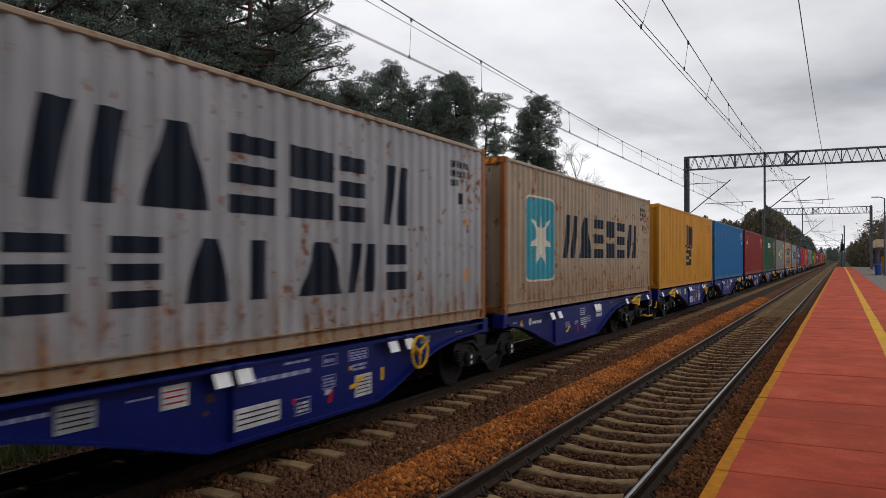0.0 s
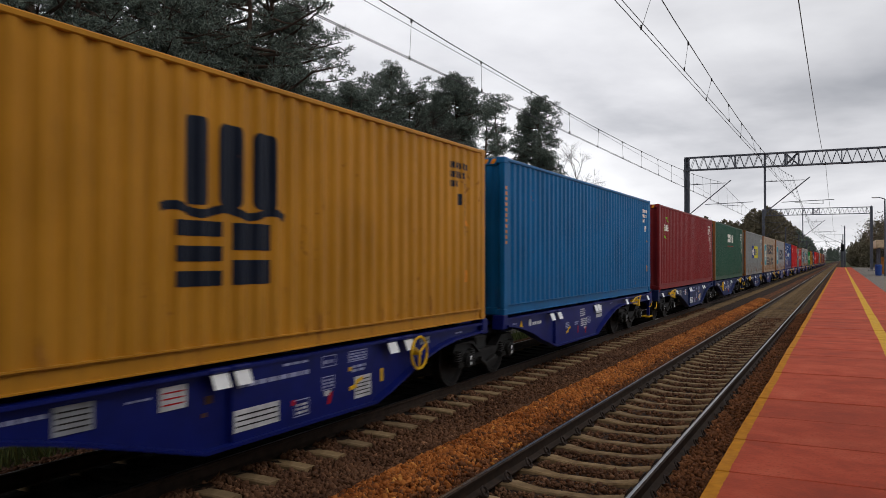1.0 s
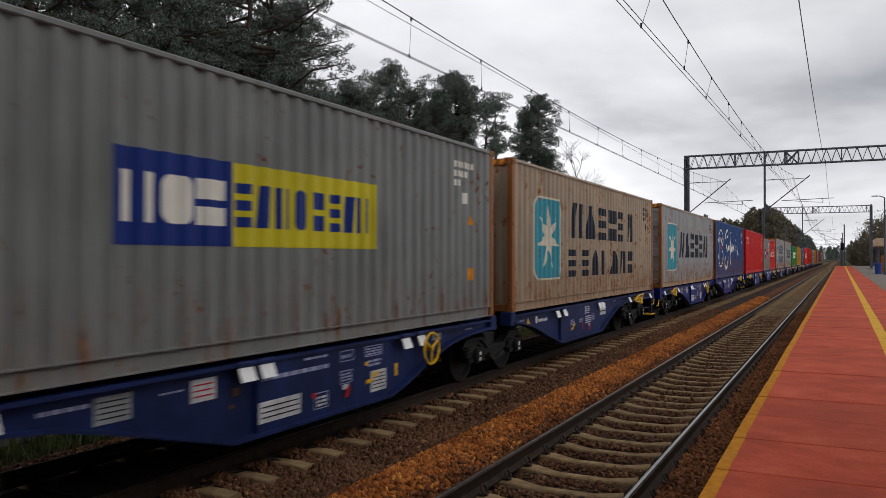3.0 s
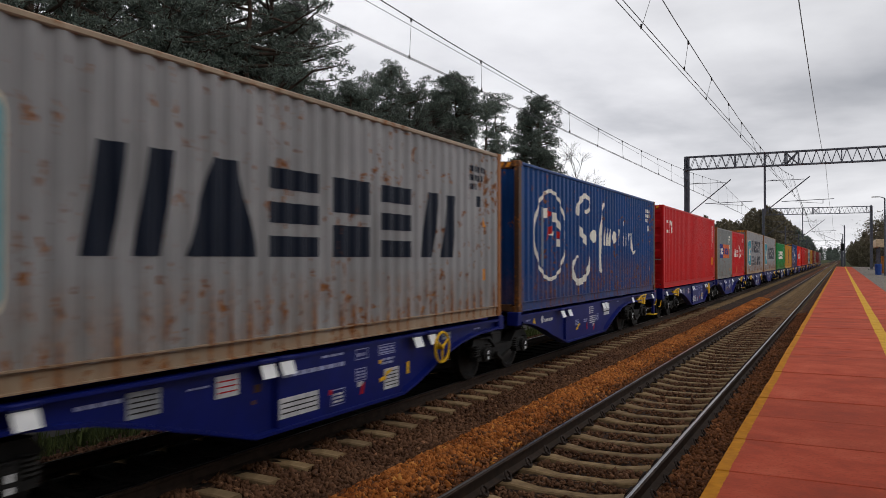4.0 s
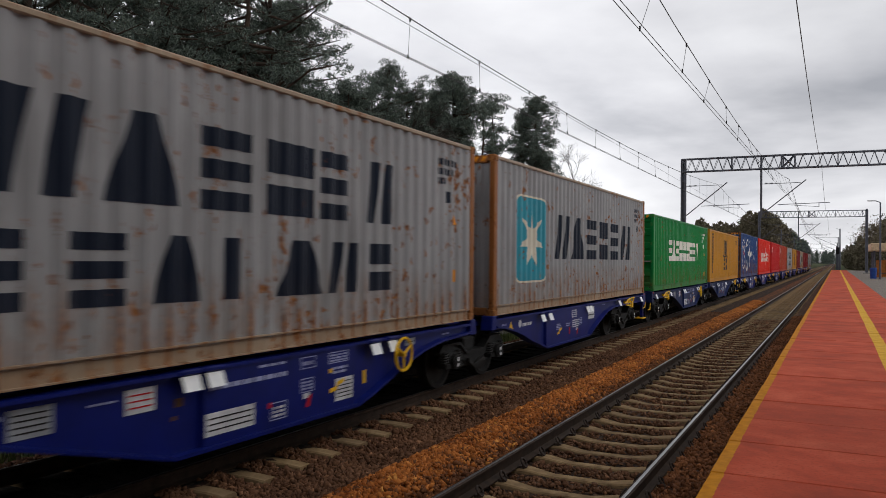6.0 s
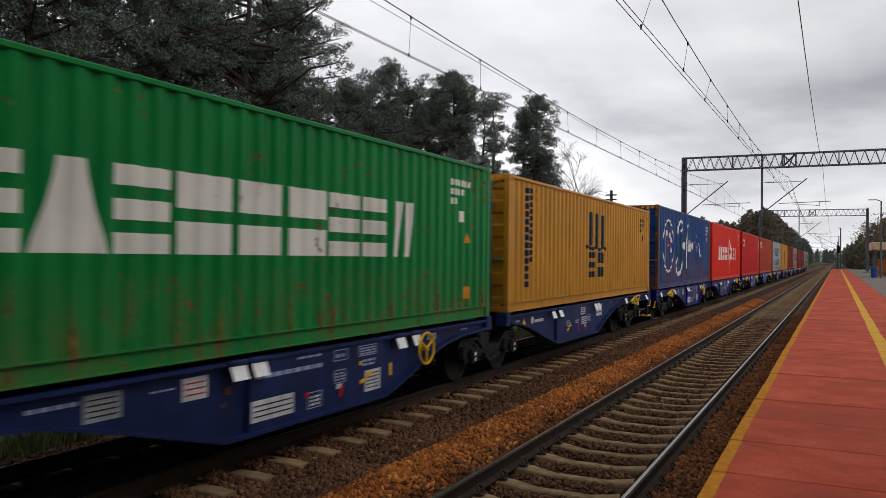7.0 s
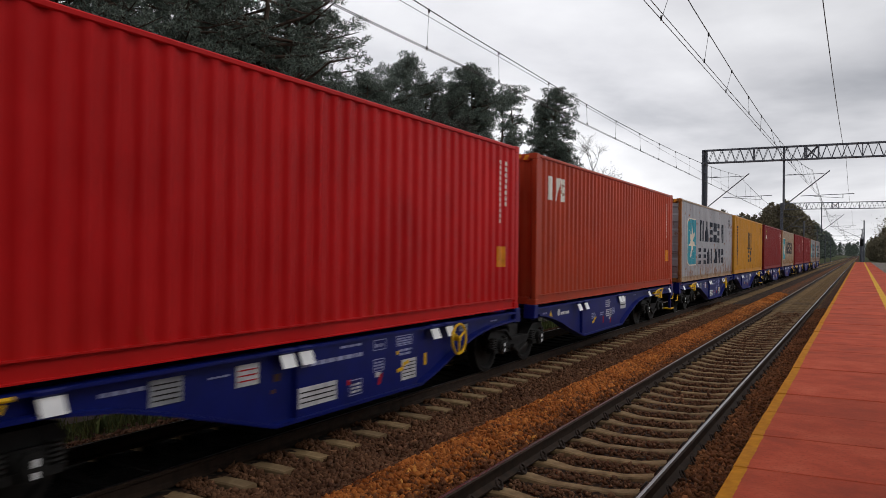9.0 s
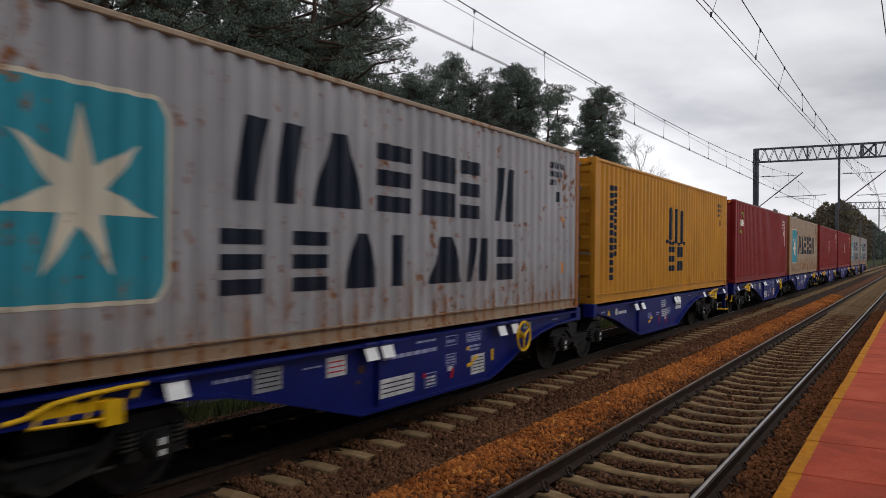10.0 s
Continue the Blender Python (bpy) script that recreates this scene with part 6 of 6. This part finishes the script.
def telegraph_pole():
    root = new("telegraph_pole")
    tagged(root, "dark wooden telegraph pole behind the tracks", "pole")
    bm = bmesh.new()
    tube(bm, (-13, 50.5, 0.0), (-13, 50.5, 6.6), 0.13, 0.09, 10)
    part("post", bm, BARK, root)
    for z in (6.3, 6.0):
        bm = bmesh.new()
        box(bm, -13.35, -12.65, 50.44, 50.5, z - 0.04, z + 0.04)
        part("crossarm", bm, BARK, root)


def far_woods():
    nr = np.random.default_rng(5)
    for name, rows, mat, lab in (("far_pine_wood", ((-38, -80, 420, 950, 380, 11, 16), (-15, -20, 360, 620, 130, 11, 16)), NEEDLE, "distant dark pine wood along the railway"),
                                 ("far_budding_wood", ((-24, -34, 215, 340, 130, 10, 14), (-16.5, -24, 236, 470, 190, 13, 18), (7, 40, 190, 700, 260, 8, 14)), BUDS, "distant brownish deciduous trees in bud"),
                                 ("horizon_wood", ((-260, 260, 1250, 1500, 420, 15, 21),), NEEDLE, "distant wooded horizon across the line"),
                                 ("right_scrub", ((5.5, 16, 165, 420, 150, 3, 7),), BUDS, "brown-green scrub beyond the platform end"),
                                 ("undergrowth", ((-17.5, -30, 2, 80, 420, 1.5, 4.0),), NEEDLE, "dark undergrowth at the foot of the pines")):
        tri = []
        for xa, xb, ya, yb, cnt, ha, hb in rows:
            for k in range(cnt):
                x, y = nr.uniform(min(xa, xb), max(xa, xb)), ya + (yb - ya) * nr.uniform(0, 1) ** 1.3
                h = nr.uniform(ha, hb)
                n = 860 if "budding" in name else 520
                f = nr.uniform(0.02, 1, n)
                a = nr.uniform(0, 6.283, n)
                lump = 0.7 + 0.45 * np.sin(a * 3 + f * 9 + k) * np.sin(f * 17 + k * 1.7)
                r = h * 0.24 * (np.sin(np.pi * np.clip(0.2 + 0.8 * f, 0, 1)) ** 0.6) * lump * nr.uniform(0.4, 1, n) ** 0.4
                p = np.stack([x + r * np.cos(a), y + r * np.sin(a), f * h - 0.4], -1)
                s = 0.013 * h + 0.06 if "budding" in name else 0.022 * h + 0.08
                tri.append(np.stack([p + nr.normal(0, s, (n, 3)) for _ in range(3)], 1))
        tagged(new(name, tri_soup(name, np.concatenate(tri), mat)), lab, "woodland", kind="stuff")


def grass_tufts():
    nr = np.random.default_rng(9)
    n = 26000
    x = -9.4 - nr.uniform(0, 1, n) ** 1.5 * 7
    y = nr.uniform(1, 42, n)
    z = np.interp(x, (-16, -12, -10.4, -10.2, -9.3), (0.3, 0.1, -0.45, -0.66, -0.62))
    p = np.stack([x, y, z], -1)
    w = nr.normal(0, 1, (n, 3)) * np.array([0.012, 0.012, 0])
    d = nr.normal(0, 0.08, (n, 3))
    d[:, 2] = nr.uniform(0.10, 0.42, n)
    tagged(new("grass", tri_soup("grass", np.stack([p - w, p + w, p + d], 1), BLADE)), "tufts of green and straw-coloured grass beyond the tracks", "grass", kind="stuff")


# ---- things on the platform ----


def lamp_post():
    root = new("street_lamp")
    tagged(root, "slim grey platform lamp post with a flat lamp head", "lamp")
    bm = bmesh.new()
    tube(bm, (3.52, 75, 0.75), (3.52, 75, 7.2), 0.09, 0.055, 10)
    part("post", bm, GALV, root)
    bm = bmesh.new()
    tube(bm, (3.52, 75, 7.2), (3.2, 75, 7.34), 0.04, 0.035, 8)
    tube(bm, (3.2, 75, 7.34), (2.9, 75, 7.36), 0.035, 0.035, 8)
    part("arm", bm, GALV, root)
    bm = bmesh.new()
    box(bm, 2.55, 3.05, 74.88, 75.12, 7.31, 7.40)
    bevel(bm, 0.03)
    part("lamp_head", bm, LAMPGLASS, root)


def shelter():
    root = new("waiting_shelter")
    tagged(root, "small glazed platform shelter with a beige roof fascia", "shelter")
    bm = bmesh.new()
    box(bm, 2.95, 5.6, 78, 84, 3.18, 3.86)
    bevel(bm, 0.04)
    part("roof", bm, BEIGE, root, "beige roof fascia")
    for x in (3.25, 5.4):
        for y in (78.3, 81, 83.7):
            bm = bmesh.new()
            box(bm, x - 0.06, x + 0.06, y - 0.06, y + 0.06, 0.75, 3.2)
            part("post", bm, GALV, root)
    bm = bmesh.new()
    box(bm, 5.3, 5.32, 78.4, 83.6, 0.9, 3.0)
    ob = part("glass_pane", bm, GLASS, root)
    ob.visible_shadow = False
    bm = bmesh.new()
    box(bm, 3.6, 5.3, 83.5, 83.6, 0.8, 2.4)
    part("rear_panel", bm, ORANGE_PANEL, root, "orange lower panel")
    bm = bmesh.new()
    box(bm, 3.7, 5.2, 82.6, 83.1, 1.15, 1.22)
    for x in (3.9, 5.0):
        box(bm, x - 0.04, x + 0.04, 82.7, 83.0, 0.75, 1.15)
    part("bench", bm, GALV, root)


def litter_bin():
    root = new("litter_bin")
    tagged(root, "blue plastic litter bin beside the shelter", "bin")
    bm = bmesh.new()
    tube(bm, (3.1, 77, 0.78), (3.1, 77, 1.62), 0.24, 0.28, 12)
    part("body", bm, BINBLUE, root)
    bm = bmesh.new()
    tube(bm, (3.1, 77, 1.62), (3.1, 77, 1.72), 0.30, 0.24, 12)
    part("lid", bm, BINBLUE, root)


def signal():
    root = new("railway_signal")
    tagged(root, "dark railway colour-light signal on a post past the platform end", "signal")
    bm = bmesh.new()
    tube(bm, (0.75, 165, -0.7), (0.75, 165, 5.2), 0.08, 0.08, 8)
    part("post", bm, GALV, root)
    bm = bmesh.new()
    box(bm, 0.45, 1.05, 164.8, 165.05, 3.7, 5.0)
    bevel(bm, 0.08)
    for k in range(3):
        tube(bm, (0.75, 164.8, 3.95 + 0.4 * k), (0.75, 164.55, 3.96 + 0.4 * k), 0.13, 0.15, 12, False)
    part("signal_head", bm, GASKET, root, "black signal head")


def shade_block():
    """Added block out of view: closes the place behind the platform, shades near boxes."""
    root = new("station_building")
    tagged(root, "plain unseen block added behind the platform to shade the train", "building", kind="structure")
    bm = bmesh.new()
    box(bm, 6.4, 14, -45, 11, -0.7, 9.0)
    part("wall", bm, CONC, root)
    bm = bmesh.new()
    box(bm, 6.1, 14.4, -45.4, 11.4, 9.0, 9.4)
    part("roof", bm, GASKET, root)


# ---- build ----
ground()
ballast_bed()
SLEEPER, SLEEPER_SHADED, CLIP = sleeper_mesh(SLEEP), sleeper_mesh(SLEEP_SHADED), clip_mesh()
track(NEAR, "empty near track with shiny rails on dusty concrete sleepers", SLEEPER, CLIP, 45, 150)
track(FAR, "track under the train with dark rails on concrete sleepers", SLEEPER_SHADED, CLIP, 0, 100, -0.46, 0.1)
platform_edge()
concrete_edge()
stones("shoulder_stones", 16000, (-4.1, -3.28), (4.5, 38), (0.016, 0.036), STONE_R, "red-brown ballast stones between the tracks", 0.0, on_sleeper(NEAR, 0.7))
stones("crest_stones", 21000, (-4.3, -3.4), (4.5, 48), (0.017, 0.040), STONE_O, "bright rust-orange stones along the ballast crest", 0.008, on_sleeper(NEAR, 0.7), ((5, 48), (-3.93, -3.93)))
stones("track_stones", 19000, (-3.2, -1.66), (4.5, 34), (0.015, 0.034), STONE_B, "brown ballast stones between the sleepers", 0.0, on_sleeper(NEAR))
stones("edge_stones", 15000, (-1.6, -0.75), (5.0, 36), (0.015, 0.036), STONE_R, "red-brown ballast stones along the platform wall", 0.0, on_sleeper(NEAR, 0.7))
stones("far_track_stones", 27000, (-5.8, -4.22), (5.5, 38), (0.018, 0.042), STONE_B, "brown ballast stones beside the train's track", 0.0, on_sleeper(FAR + 0.1, 1.3, -0.46))
stones("outer_stones", 9000, (-9.4, -7.5), (3.5, 30), (0.018, 0.04), STONE_B, "brown ballast stones on the outer shoulder")
catenary(FAR + 0.05, 0.03, 6.15, 0.87, 0.024, -6.70, "twin contact and messenger wires over the train's track")
catenary(NEAR, 0.40, 6.01, 1.2, 0.042, 0, "twin contact and messenger wires over the near track")
feeder()
for yy in (-6.0, 52.0, 110.0):
    portal(yy)
for yy in (168.0, 226.0, 284.0, 342.0):
    mast(1.15, yy, NEAR, -1)
    mast(-9.2, yy, FAR, 1)
woods()
far_woods()
grass_tufts()
lamp_post()
shelter()
litter_bin()
signal()
telegraph_pole()
shade_block()

KINDS = ("two_words", "one_word", "ochre", "blue", "maroon", "dark_green", "two_tone", "two_words", "one_word", "swash", "red", "two_tone", "two_words", "one_word",
         "green", "ochre", "swash", "orange_red", "red", "brown", "two_words", "ochre", "maroon", "one_word", "maroon", "maroon", "two_words", "two_words")
DECK = 1.11
START = 0.136                    # near end of the first box at the start
TRAIN = []


def build_train():
    first = wagon()
    for k in range(-1, len(KINDS) // 2):
        w = first if k == 0 else copy_thing(first, Matrix.Identity(4))
        TRAIN.append((w, START + k * PITCH, 0.0))
        if k in (2, 3, 7):
            tagged(w, "weathered dull blue articulated container wagon with yellow levers")
            for ob in w.children_recursive:
                if ob.data and ob.data.materials[0] == BLUE:
                    ob.material_slots[0].link = "OBJECT"
                    ob.material_slots[0].material = BLUE_OLD
        if k == 2:                      # the wagon that runs the other way round
            for ob in w.children:
                if ob.name.startswith("hand_wheel"):
                    ob.matrix_basis = Matrix.Translation((0, 5.52, -0.03))
                elif ob.name.startswith("white_plate") and 9.9 < ob.data.vertices[0].co.y < 10.3:
                    ob.matrix_basis = Matrix.Translation((0, 4.33, -0.03))
    for i, kind in enumerate(KINDS, 1):
        y = START + ((i - 1) // 2) * PITCH + (0 if i % 2 else LEN + GAP_IN)
        TRAIN.append((word_boxes(i, kind), y, DECK))
        if i == 12:
            TRAIN.append((word_boxes(12, "orange_red"), y + 6.058 + 0.076, DECK))
    TRAIN.append((container("dark green corrugated steel container", "dark_green", "warm"), START - PITCH + LEN + GAP_IN, DECK))


# distance that the train has run, second by second
RUN = [(0, 0.0), (0.5, 13.38), (1, 26.70), (1.5, 39.16), (2, 53.34), (2.5, 66.72), (4, 106.01), (4.5, 119.36), (5, 131.88), (5.5, 146.22), (7, 186.43),
       (7.5, 198.87), (8, 212.40), (8.5, 225.78), (9, 239.33), (9.5, 251.92), (10, 265.34)]


def motions():
    for ob, y, z in TRAIN:
        walk(ob, [(t, LINE @ pose(FAR, y - s, z)) for t, s in RUN])


build_train()
motions()
